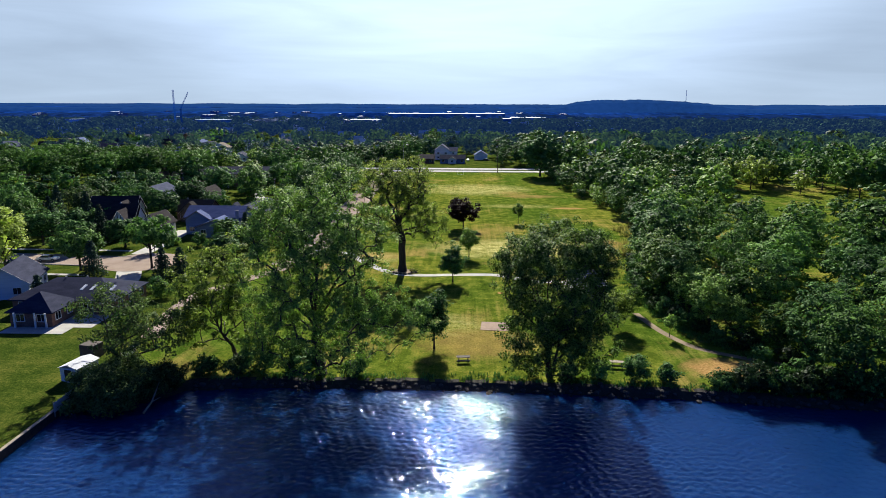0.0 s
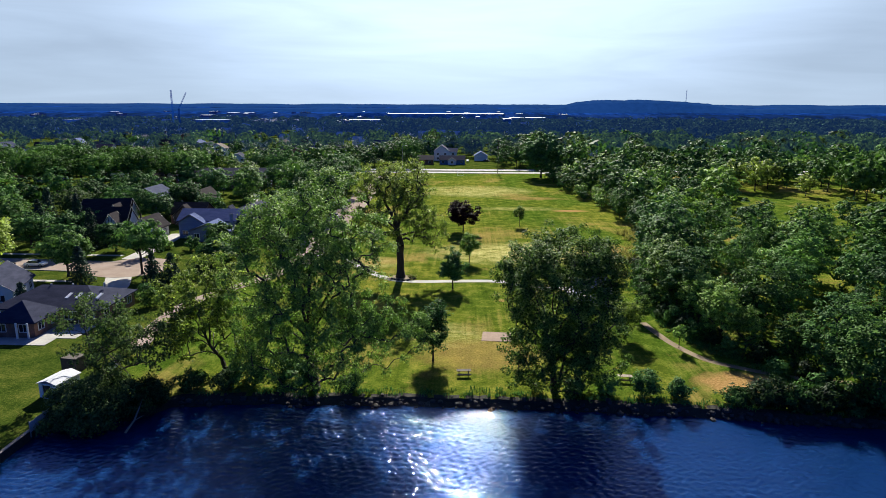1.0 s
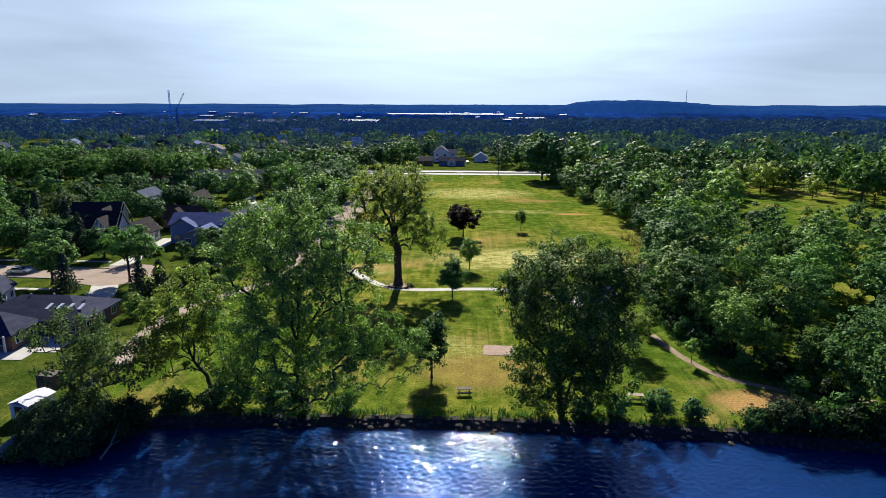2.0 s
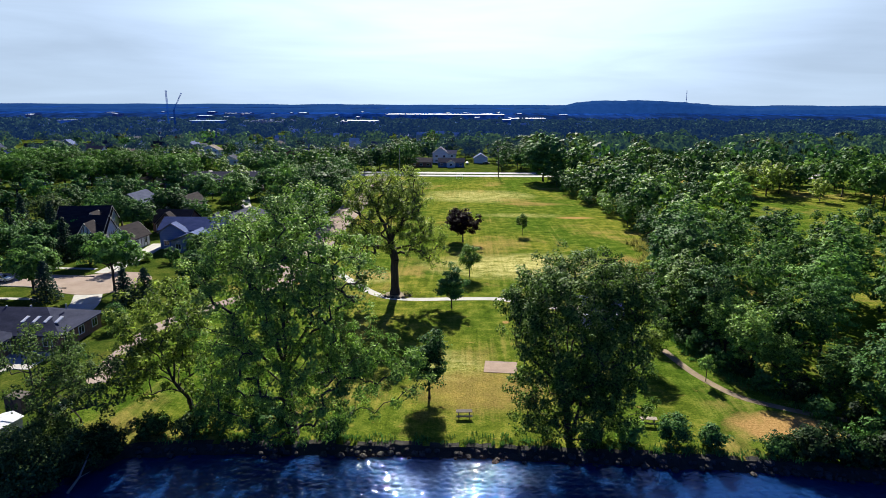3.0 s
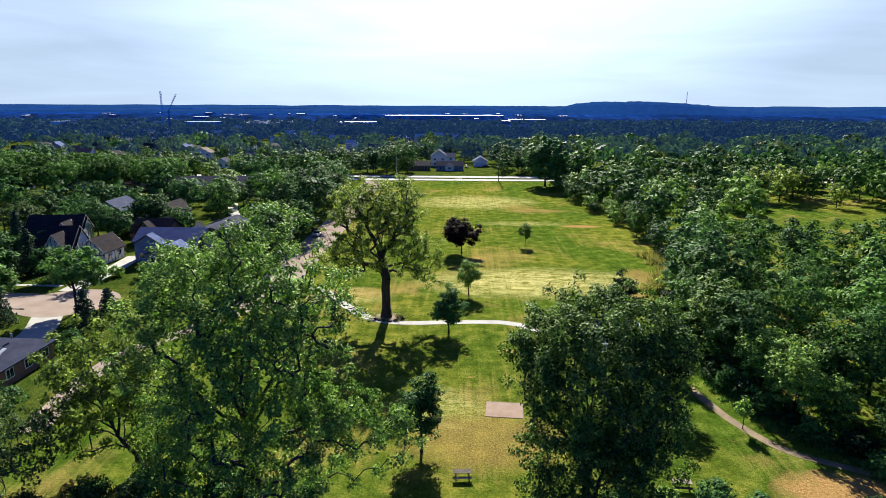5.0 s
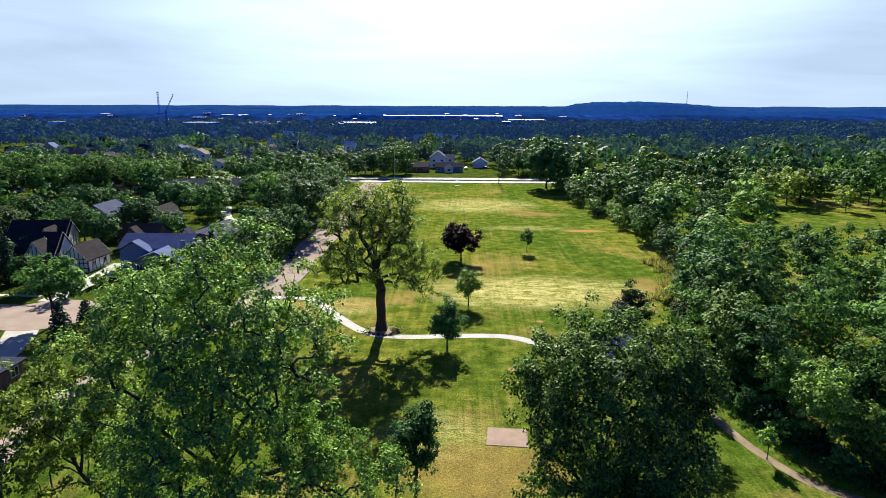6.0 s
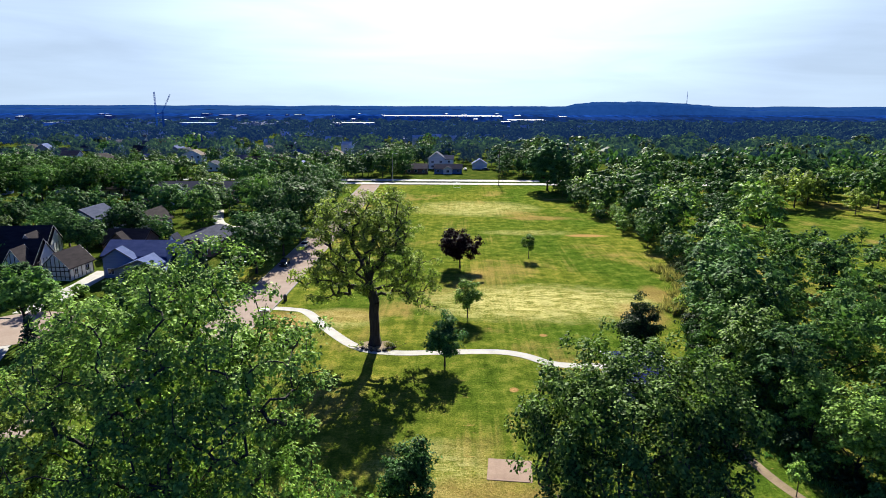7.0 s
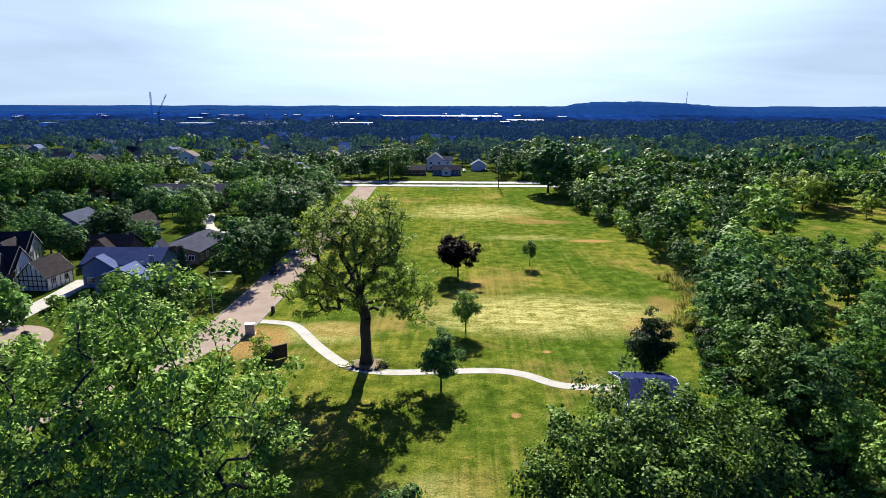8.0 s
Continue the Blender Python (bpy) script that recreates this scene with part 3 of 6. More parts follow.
def small_tree(x, y, h, r, clear, leaf, label, n=70, per=46, size=0.26, tr=0.11, name="tree", group="young park trees", pointed=0.0):
    hz = (h - clear) / 2
    lobes = [(0, 0, clear + hz * (1 - 0.15 * pointed), r, r, hz)]
    if pointed:
        lobes = [(0, 0, clear + hz * 0.75, r, r, hz * 0.8), (0, 0, clear + hz * 1.35, r * 0.6, r * 0.6, hz * 0.7)]
    return tree(name, rng, at(x, y), clear, tr, lobes, n, per, size, 0.3 * r ** 0.5, leaf, label, group=group, droop=0.25, leader=0.85)


small_tree(-4.1, 89.3, 9.6, 2.7, 2.2, "dark", "young dark green tree with an oval crown on the lawn", 110, 60, 0.28, 0.14, pointed=1)
small_tree(-1.9, 125.9, 8.3, 2.7, 1.6, "dark", "young dark green tree with a round crown beside the path", 95, 55, 0.3, 0.13, pointed=1)
small_tree(1.6, 147.5, 7.0, 2.5, 1.9, "green", "young green tree with a loose crown on the lawn", 70, 42, 0.3)
small_tree(0.2, 182.7, 9.0, 4.5, 1.9, "red", "dark purple-leaved round tree on the lawn", 120, 62, 0.42, 0.2)
small_tree(17.1, 192.5, 6.3, 1.7, 1.7, "green", "slender young tree on the lawn", 45, 34, 0.3, 0.08)
small_tree(25.7, 99.6, 6.4, 2.6, 1.5, "yellow", "young yellow-green tree on the lawn near the wood", 75, 46, 0.28)
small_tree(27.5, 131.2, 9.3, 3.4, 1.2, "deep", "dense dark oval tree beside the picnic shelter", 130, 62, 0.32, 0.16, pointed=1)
small_tree(-27.7, 130.9, 5.7, 1.6, 1.8, "yellow", "thin sapling beside the park sign", 36, 26, 0.26, 0.06)
small_tree(32.9, 95.6, 3.6, 0.9, 1.4, "green", "thin sapling beside the earth path", 22, 24, 0.24, 0.05)
small_tree(30.2, 107.5, 4.6, 1.6, 1.0, "green", "small tree at the edge of the wood", 40, 36, 0.28, 0.07)


def bush(x, y, h, r, leaf, label, z=-0.1, n=34, per=52, size=0.28, name="shrub", group="shrubs on the bank"):
    return tree(name, rng, at(x, y, z), 0.15, 0.07, [(0, 0, h * 0.52, r, r, h * 0.5)], n, per, size, 0.34 * r ** 0.5, leaf, label, "shrub", group, droop=0.2, leader=0.6, forks=3, sides=3, thick=0.022)


# the shrubs at x 34 and 37 have tree shade put into their leaves
for x, y, h, r, leaf in ((18.6, 79.2, 2.8, 1.4, "green"), (23.5, 79.2, 3.5, 1.9, "dark"), (27.4, 79.0, 2.7, 1.4, "dark"), (-30.5, 79.6, 2.6, 1.8, "olive"), (-27.0, 80.2, 5.4, 3.2, "wood"), (-23.6, 80.0, 5.0, 2.8, "shade"), (-20.8, 79.0, 4.0, 2.2, "dark"), (-34.6, 79.0, 2.6, 1.8, "shade"), (-14.4, 79.4, 2.6, 1.7, "shade"), (14.6, 79.4, 2.2, 1.5, "shade"),
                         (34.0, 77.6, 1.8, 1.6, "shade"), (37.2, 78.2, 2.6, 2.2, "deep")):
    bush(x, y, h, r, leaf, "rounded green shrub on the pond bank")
for x, y, h, r in ((-46.8, 73.0, 4.4, 2.8), (-43.6, 71.6, 4.8, 3.2), (-40.0, 73.0, 4.4, 3.0), (-45, 77.0, 4.2, 3.2), (-42, 69.8, 3.0, 2.6), (-38.6, 75.6, 3.6, 2.4), (-45.8, 69.8, 3.0, 2.4)):
    bush(x, y, h, r, "olive", "large dark thicket hanging over the water", z=-0.8, n=70, per=60, size=0.27, group="thicket over the pond")

# ---- the wood ----
EDGE_Y = (70, 80, 88, 92, 97, 107, 115, 130, 148, 157, 171, 199, 230, 244, 262, 300, 314, 325, 335)
EDGE_X = (40, 45, 43, 40, 37, 34.6, 34.2, 35.8, 41, 46, 51, 51, 49, 47, 45, 42, 41, 48, 52)


def kinds(specs):
    """Archetype trees: (height, radius, leaf, clear stem)."""
    out = []
    for h, r, leaf, clear in specs:
        hz = (h - clear) / 2
        lobes = [(0, 0, clear + hz * 1.05, r, r, hz)]
        for k in range(4):
            a = k * 1.57 + rng.random()
            lobes.append((0.55 * r * math.cos(a), 0.55 * r * math.sin(a), clear + hz * (0.55 + 0.9 * rng.random()), 0.55 * r, 0.55 * r, 0.45 * hz))
        out.append((h, r, leaf, clear, lobes))
    return out


def spread_points(x0, x1, y0, y1, step, jitter, seed):
    g = np.random.default_rng(seed)
    for j, y in enumerate(np.arange(y0, y1, step * 0.87)):
        for x in np.arange(x0 + (j % 2) * step / 2, x1, step):
            yield x + g.normal() * jitter, y + g.normal() * jitter, g.random(), g.random() * 360


def in_meadow(x, y):
    return 90 < x < 152 and 214 < y < 284 and x > 0.41 * y


SPECS = [(16, 5.0, "wood", 1.4), (14, 4.5, "shade", 1.0), (17.5, 5.4, "wood", 1.6), (13, 4.3, "green", 0.8), (15, 4.4, "shade", 1.0), (12, 4.2, "wood", 0.7)]
NAMES = {"wood": "green broadleaf tree of the wood", "shade": "dark green broadleaf tree of the wood", "green": "green broadleaf tree of the wood", "dark": "dark green broadleaf tree of the wood", "yellow": "light green broadleaf tree of the wood"}
near_kind, made_near = kinds(SPECS), {}
wood_spots = []
for x, y, a, turn in spread_points(38, 150, 76, 176, 11.9, 2.2, 3):
    if np.interp(y, EDGE_Y, EDGE_X) + 2.6 < x < 0.74 * y + 13:
        wood_spots.append((x, y, a, turn))
g = np.random.default_rng(52)
wood_spots += [(float(np.interp(y, EDGE_Y, EDGE_X)) + 3.4 + 1.6 * g.random(), y + g.normal(), 0.2 + 0.75 * g.random(), 360 * g.random()) for y in np.arange(83, 176, 5.6)]
for x, y, a, turn in wood_spots:
    e = x - np.interp(y, EDGE_Y, EDGE_X)
    i = int(a * 6) if e > 8 else (3, 5, 4, 3)[int(a * 4)]
    s = 0.66 + 0.86 * ((a * 37) % 1)
    if e < 6:
        s *= 0.85
    if y > 148 and x > 62:
        s *= 0.72
    if y < 116:
        s *= 0.85 if e > 5 else 0.75
    near = y < 128 and e < 34
    tips, per, size = (112, 42, 0.42) if near else (84, 27, 0.6)
    i = (i, near)
    if i not in made_near:
        h, r, leaf, clear, lobes = near_kind[i[0]]
        made_near[i] = tree("tree", rng, at(x, y, 0, turn), clear, 0.26, lobes, tips, per, size, 0.62, leaf, NAMES[leaf], group="trees of the wood", sides=4, inner=0.0, thick=0.09, flat=0.62, droop=0.1, up=1.0, loose=0.5, heart_fill=0.72, limbs=6, shell=7.0, heart_n=150, heart_size=0.12)
    else:
        copy_thing(made_near[i], at(x, y, 0, turn, s))

MID_SPECS = [(17, 6.8, "wood", 1.6), (14.5, 6.0, "shade", 1.2), (18, 7.4, "shade", 1.8), (13.5, 5.4, "yellow", 1.0), (15.5, 6.2, "shade", 1.4), (12.5, 5.6, "green", 0.8)]
mid_kind, made_mid = kinds(MID_SPECS), {}
joined = {}
JOIN_MESH = {}


def mid_tree(x, y, i, turn, s, group="trees among the houses"):
    if i not in made_mid:
        h, r, leaf, clear, lobes = mid_kind[i]
        made_mid[i] = tree("tree", rng, at(x, y, 0, turn), clear, 0.24, lobes, 64, 19, 0.9, 0.82, leaf, NAMES[leaf].replace("tree of the wood", "tree between the houses"), group=group, sides=4, inner=0.1, thick=0.09, loose=0.25, up=0.7, flat=0.6, droop=0.1, heart_fill=0.68, shell=7.0)
    else:
        copy_thing(made_mid[i], at(x, y, 0, turn, s))


def join_tree(x, y, i, turn, s):
    """Adds a tree to the joined wood behind, with coarser leaves far off."""
    per, size = (15, 0.92) if y < 240 else (9, 1.2)
    i = (i, per, y > 436)
    if i not in JOIN_MESH:
        h, r, leaf, clear, lobes = mid_kind[i[0]]
        # past 436 m the leaves carry the painted haze glow
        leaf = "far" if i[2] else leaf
        seg, ends, nodes = grow(rng, clear, 0.24, lobes, 60, shell=7.0)
        JOIN_MESH[i] = (leaf, np.vstack([leaves(rng, ends, 0.85, per, size, 0.1, 0.6, np.array([0, 0, lobes[0][2] * 0.7]), 0.25, 0.7), core(rng, lobes[0], 0.66, 44)]), tubes(*[a[seg[2] > 0.13] for a in seg], sides=3))
    leaf, crown, stem = JOIN_MESH[i]
    a = radians(turn)
    rot = np.array([[math.cos(a), math.sin(a), 0], [-math.sin(a), math.cos(a), 0], [0, 0, 1]])
    for key, v in ((leaf, crown), ("stem", stem)):
        joined.setdefault(key, []).append((v @ rot) * s + np.array([x, y, 0]))


for x, y, a, turn in spread_points(38, 280, 176, 330, 13.2, 2.8, 4):
    if np.interp(y, EDGE_Y, EDGE_X) + 3 < x < 0.74 * y + 8 and not in_meadow(x, y):
        low = 0.46 if 66 < x < 165 and y < 214 else 1.0
        join_tree(x, y, (1, 4, 0, 1, 4, 5)[int(a * 6)], turn, low * (0.58 + 0.72 * ((a * 53) % 1)))
for i in range(52):
    y = 174 + 2.9 * i
    if (i * 7) % 10 > 2:
        join_tree(float(np.interp(y, EDGE_Y, EDGE_X)) + 1.8 + 2.2 * math.sin(i * 2.7), y, (5, 1, 0)[i % 3], 61 * i, 0.36 + 0.2 * math.sin(i * 1.9))
for x, y, s, i in ((47, 328, 1.1, 4), (116, 280, 1.15, 3), (124, 276, 1.1, 3), (132, 282, 1.0, 3), (138, 262, 0.7, 3), (108, 262, 0.6, 3)):
    mid_tree(x, y, i, 40 * s, s, "single trees beside the meadow")

# ---- streets ----
KERB = simple("kerb_concrete", (0.2, 0.19, 0.17), (0.3, 0.28, 0.26), 1.0, 0.9)


def street(name, pts, width, label, z=0.035):
    r = ribbon(name, pts, width, -0.1, z, CONCRETE if "concrete street a" in label or "beyond" in label else ASPHALT)
    tagged(r, label, "road", kind="structure")
    p = smooth_line(pts)
    d = np.gradient(p, axis=0)
    d /= np.linalg.norm(d, axis=1)[:, None]
    for s in (-1, 1):
        e = p + np.stack([-d[:, 1], d[:, 0]], 1) * s * (width / 2 + 0.1)
        k = ribbon("kerb", [tuple(q) for q in e[::4]] + [tuple(e[-1])], 0.2, -0.1, z + 0.13, KERB)
        tagged(k, "pale concrete kerb along the street", "kerb", kind="structure")


street("road_park", [(-39.2, 138), (-38.5, 150), (-38.4, 175), (-38.9, 205), (-39.2, 240), (-40.4, 280), (-42, 338)], 8.2, "worn tan asphalt street beside the park")
street("road_near", [(-170, 344.5), (-80, 343.5), (-20, 342.5), (60, 342), (200, 343)], 7.6, "sunlit concrete street along the park's far end", 0.05)
street("road_far", [(-170, 356.5), (-80, 356), (-20, 355.5), (60, 355), (200, 356)], 8.4, "sunlit concrete street beyond a narrow verge", 0.05)
street("road_west", [(-190, 148), (-140, 145), (-110, 142), (-80, 139.6)], 8.6, "tan concrete residential street between lawns")


lane = ribbon("park_lane", [(-38.6, 140), (-40.5, 134), (-46, 124), (-50.5, 114), (-50.6, 102), (-48.8, 92)], 3.0, -0.1, 0.03, ASPHALT)
tagged(lane, "narrow tan asphalt lane beside the back gardens", "lane", kind="structure")


def disc(name, x, y, rx, ry, z0, z1, material, n=40, wob=0.0):
    bm = bmesh.new()
    ring = []
    for i in range(n):
        a = 2 * math.pi * i / n
        w = 1 + wob * noise.noise((math.cos(a) * 1.5 + x, math.sin(a) * 1.5 + y, 0))
        ring.append((x + rx * w * math.cos(a), y + ry * w * math.sin(a)))
    top = [bm.verts.new((*p, z1)) for p in ring]
    low = [bm.verts.new((*p, z0)) for p in ring]
    bm.faces.new(top)
    for i in range(n):
        bm.faces.new((top[i], low[i], low[(i + 1) % n], top[(i + 1) % n]))
    return part(name, bm, material)


tagged(disc("turning_circle", -74, 139.6, 9.0, 8.6, -0.1, 0.045, ASPHALT), "round tan concrete end of a residential street", "road", kind="structure")
for pts, w, label in (([(-73, 132), (-69.5, 124), (-68, 115)], 5.0, "pale concrete driveway to a low house"),
                      
                      ([(-120, 128.5), (-95, 128.3), (-80, 128)], 1.3, "pale concrete pavement strip along the lawns"),
                      ([(-130, 151.5), (-100, 151), (-82, 150.5)], 1.3, "pale concrete pavement strip along the lawns"),
                      ([(-78.4, 147), (-78.6, 162), (-79.8, 177)], 4.4, "pale concrete driveway between two houses"),
                      ([(-112, 145), (-122, 158), (-134, 172)], 3.6, "pale concrete driveway between lawns"),
                      ([(-98, 140), (-100, 132), (-101, 124)], 4.4, "pale concrete driveway to a white house"),
                      ([(-72, 231), (-78, 240), (-86, 262)], 3.4, "pale driveway behind a low house"),
                      ([(-76, 229.5), (-62, 229.5), (-46, 228)], 4.2, "pale driveway running to the street"),
                      ):
    tagged(ribbon("driveway", pts, w, -0.1, 0.02, CONCRETE), label, "driveway", kind="structure")

# ---- houses ----
ROOFS = {"slate": simple("shingle_slate", (0.02, 0.024, 0.045), (0.048, 0.052, 0.085), 0.7, 0.95, 0.02, spec=0.05, stretch=(0.6, 0.6, 3)),
         "brown": simple("shingle_brown", (0.02, 0.017, 0.02), (0.048, 0.04, 0.042), 0.7, 0.95, 0.02, spec=0.05, stretch=(0.6, 0.6, 3)),
         "blue": simple("shingle_blue_grey", (0.05, 0.08, 0.19), (0.1, 0.13, 0.27), 0.7, 0.9, 0.02, spec=0.08, stretch=(0.6, 0.6, 3)),
         "grey": simple("shingle_grey", (0.04, 0.05, 0.09), (0.08, 0.09, 0.14), 0.7, 0.95, 0.02, spec=0.05, stretch=(0.6, 0.6, 3)),
         "tan": simple("shingle_tan", (0.14, 0.11, 0.09), (0.22, 0.18, 0.15), 0.7, 0.95, 0.02, spec=0.05, stretch=(0.6, 0.6, 3)),
         "white": simple("membrane_white", (0.45, 0.46, 0.5), (0.6, 0.6, 0.63), 0.3, 0.7)}
WALLS = {"white": simple("siding_white", (0.62, 0.63, 0.64), (0.78, 0.78, 0.77), 0.4, 0.7, 0.012, stretch=(0.3, 0.3, 7)),
         "brick": simple("brick_brown", (0.14, 0.07, 0.05), (0.26, 0.15, 0.11), 2.0, 0.9, 0.012),
         "grey": simple("siding_grey", (0.16, 0.18, 0.24), (0.25, 0.27, 0.34), 0.4, 0.75, 0.012, stretch=(0.3, 0.3, 7)),
         "blue": simple("siding_blue", (0.09, 0.14, 0.26), (0.15, 0.21, 0.36), 0.4, 0.75, 0.012, stretch=(0.3, 0.3, 7)),
         "tan": simple("siding_tan", (0.38, 0.33, 0.26), (0.5, 0.44, 0.36), 0.4, 0.75, 0.012, stretch=(0.3, 0.3, 7)),
         "dark": simple("timber_dark", (0.05, 0.04, 0.035), (0.1, 0.08, 0.065), 1.0, 0.85)}
TRIM = simple("trim_white", (0.68, 0.68, 0.68), (0.8, 0.8, 0.8), 2.0, 0.6)
GLASS = Mat("window_glass").done((0.02, 0.025, 0.035), 0.06, spec=0.6)
DARKMETAL = simple("dark_metal", (0.02, 0.02, 0.022), (0.05, 0.05, 0.055), 3.0, 0.5, metal=0.3)
WOODEN = simple("weathered_wood", (0.2, 0.16, 0.12), (0.36, 0.3, 0.24), 2.5, 0.85, 0.01)
DARKWOOD = simple("stained_wood", (0.03, 0.022, 0.016), (0.075, 0.055, 0.04), 2.5, 0.8, 0.01)
GREY = simple("galvanised_grey", (0.3, 0.31, 0.32), (0.42, 0.43, 0.44), 2.0, 0.5, metal=0.4)


def body(parent, x0, y0, x1, y1, h, rise, axis, wall, roof, over=0.45, hip=False):
    """A wall block with a pitched roof over it; the ridge runs along axis."""
    bm = bmesh.new()
    box(bm, x0, y0, 0, x1, y1, h)
    if not hip:
        if axis == "x":
            ym = (y0 + y1) / 2
            for x, s in ((x0, 1), (x1, -1)):
                vs = [bm.verts.new(v) for v in ((x, y0, h), (x, y1, h), (x, ym, h + rise - 0.02), (x + 0.2 * s, y0, h), (x + 0.2 * s, y1, h), (x + 0.2 * s, ym, h + rise - 0.02))]
                for f in ((0, 1, 2), (5, 4, 3), (0, 2, 5, 3), (1, 4, 5, 2)):
                    bm.faces.new([vs[i] for i in f])
        else:
            xm = (x0 + x1) / 2
            for y, s in ((y0, 1), (y1, -1)):
                vs = [bm.verts.new(v) for v in ((x0, y, h), (x1, y, h), (xm, y, h + rise - 0.02), (x0, y + 0.2 * s, h), (x1, y + 0.2 * s, h), (xm, y + 0.2 * s, h + rise - 0.02))]
                for f in ((0, 1, 2), (5, 4, 3), (0, 2, 5, 3), (1, 4, 5, 2)):
                    bm.faces.new([vs[i] for i in f])
    part("wall", bm, WALLS[wall], parent)
    bm = bmesh.new()
    if axis == "x":
        half, a0, a1 = (y1 - y0) / 2, x0 - over, x1 + over
        mid = (y0 + y1) / 2
    else:
        half, a0, a1 = (x1 - x0) / 2, y0 - over, y1 + over
        mid = (x0 + x1) / 2
    k = rise / half
    inset = half if hip else 0.0
    low = h - over * k

    def v(a, b, z):
        return bm.verts.new((a, b, z) if axis == "x" else (b, a, z))  # bm: the mesh under way

    for up in (0.03, 0.2):
        pts = [v(a0, mid - half - over, low + up), v(a1, mid - half - over, low + up), v(a1, mid + half + over, low + up), v(a0, mid + half + over, low + up),
               v(a0 + inset, mid, h + rise + up), v(a1 - inset, mid, h + rise + up)]
        if up < 0.1:
            under = pts
    top = pts
    for f in ((0, 1, 5, 4), (2, 3, 4, 5)):
        bm.faces.new([top[i] for i in f])
        bm.faces.new([under[i] for i in reversed(f)])
    if hip:
        for f in ((1, 2, 5), (3, 0, 4)):
            bm.faces.new([top[i] for i in f])
            bm.faces.new([under[i] for i in reversed(f)])
        ring = (0, 1, 2, 3)
    else:
        ring = (0, 1, 5, 2, 3, 4)
    for i in range(len(ring)):
        a, b = ring[i], ring[(i + 1) % len(ring)]
        bm.faces.new((under[a], under[b], top[b], top[a]))
    r = part("roof", bm, ROOFS[roof], parent)
    if not hip:
        # pale barge boards on the gable ends
        for a in (a0 - 0.03, a1 + 0.03):
            for s in (-1, 1):
                bm = bmesh.new()
                vs = [v(a, mid, h + rise + 0.22), v(a, mid + s * (half + over), low + 0.22), v(a, mid + s * (half + over), low - 0.02), v(a, mid, h + rise - 0.02)]
                bm.faces.new(vs)
                bmesh.ops.solidify(bm, geom=bm.faces[:], thickness=0.05)
                part("barge_board", bm, TRIM, r, "pale painted barge board")
    return r


def opening(parent, kind, x, y, z, w, h, face):
    """A window or door: frame, pane or leaf. face: 0 looks to -y, 1 to +x, 2 to +y, 3 to -x."""
    m = pose(x, y, z, 0, 0, 90 * face)
    bm = bmesh.new()
    t = 0.1
    for b in ((-w / 2 - t, -0.09, -t, w / 2 + t, 0.02, 0), (-w / 2 - t, -0.09, h, w / 2 + t, 0.02, h + t), (-w / 2 - t, -0.09, 0, -w / 2, 0.02, h), (w / 2, -0.09, 0, w / 2 + t, 0.02, h)):
        box(bm, *b, m=m)
    if kind == "window":
        box(bm, -0.03, -0.07, 0, 0.03, 0, h, m=m)
    ob = part(kind, bm, TRIM, parent)
    bm = bmesh.new()
    box(bm, -w / 2, -0.045, 0, w / 2, 0.01, h, m=m)
    if kind == "window":
        part("pane", bm, GLASS, ob)
    else:
        if kind == "garage_door":
            for i in range(1, 4):
                box(bm, -w / 2, -0.06, i * h / 4 - 0.03, w / 2, -0.04, i * h / 4 + 0.03, m=m)
        part("leaf_panel", bm, WALLS["white"] if kind == "garage_door" else DARKWOOD, ob)
    return ob


def windows(parent, x0, y0, x1, y1, h, faces=(0, 1), step=3.2, w=1.3):
    for fl in range(max(1, round(h / 2.8))):
        z = 0.95 + fl * 2.7
        if z + 1.2 > h:
            continue
        for f in faces:
            L = (x1 - x0) if f in (0, 2) else (y1 - y0)
            n = max(1, int(L / step))
            for i in range(n):
                s = (i + 0.5) / n
                px, py = {0: (x0 + L * s, y0), 1: (x1, y0 + L * s), 2: (x0 + L * s, y1), 3: (x0, y0 + L * s)}[f]
                opening(parent, "window", px, py, z, w, 1.2, f)


def chimney(parent, x, y, z0, z1, wall="brick"):
    bm = bmesh.new()
    box(bm, x - 0.35, y - 0.35, z0, x + 0.35, y + 0.35, z1)
    box(bm, x - 0.43, y - 0.43, z1 - 0.15, x + 0.43, y + 0.43, z1)
    part("chimney", bm, WALLS[wall], parent)


def house(label, x, y, turn, blocks, win=True, group="houses of the neighbourhood", category="house"):
    h = root("house", at(x, y, 0, turn), label, category, group)
    for b in blocks:
        body(h, *b)
        if win:
            windows(h, b[0], b[1], b[2], b[3], b[4])
    return h


# low ranch house with skylights by the pond
ranch = house("low ranch house with a dark slate-grey roof and four skylights", -68, 106, 0, [(-10, -3.5, 8, 7.5, 2.7, 2.3, "x", "brick", "slate", 0.5, True), (-6, -9.8, 1.0, -3.4, 2.7, 2.2, "y", "brick", "slate", 0.5, True)])
for i in range(4):
    x = 1.2 + 1.75 * i
    m = pose(x, -0.6, 4.02, 22.7, 0, -12)
    sky_frame = boxed("skylight", (-0.3, -0.75, 0, 0.3, 0.75, 0.12), TRIM, ranch, "pale framed skylight", m=m)
    boxed("pane", (-0.24, -0.68, 0.12, 0.24, 0.68, 0.135), simple("skylight_dome", (0.7, 0.72, 0.75), (0.8, 0.8, 0.82), 2, 0.35), sky_frame, m=m)
boxed("patio", (-6, -13, -0.05, 4.5, -10, 0.06), CONCRETE, ranch, "pale concrete patio")
boxed("patio", (0.8, -10, -0.05, 7.5, -3.6, 0.06), CONCRETE, ranch, "pale concrete patio")
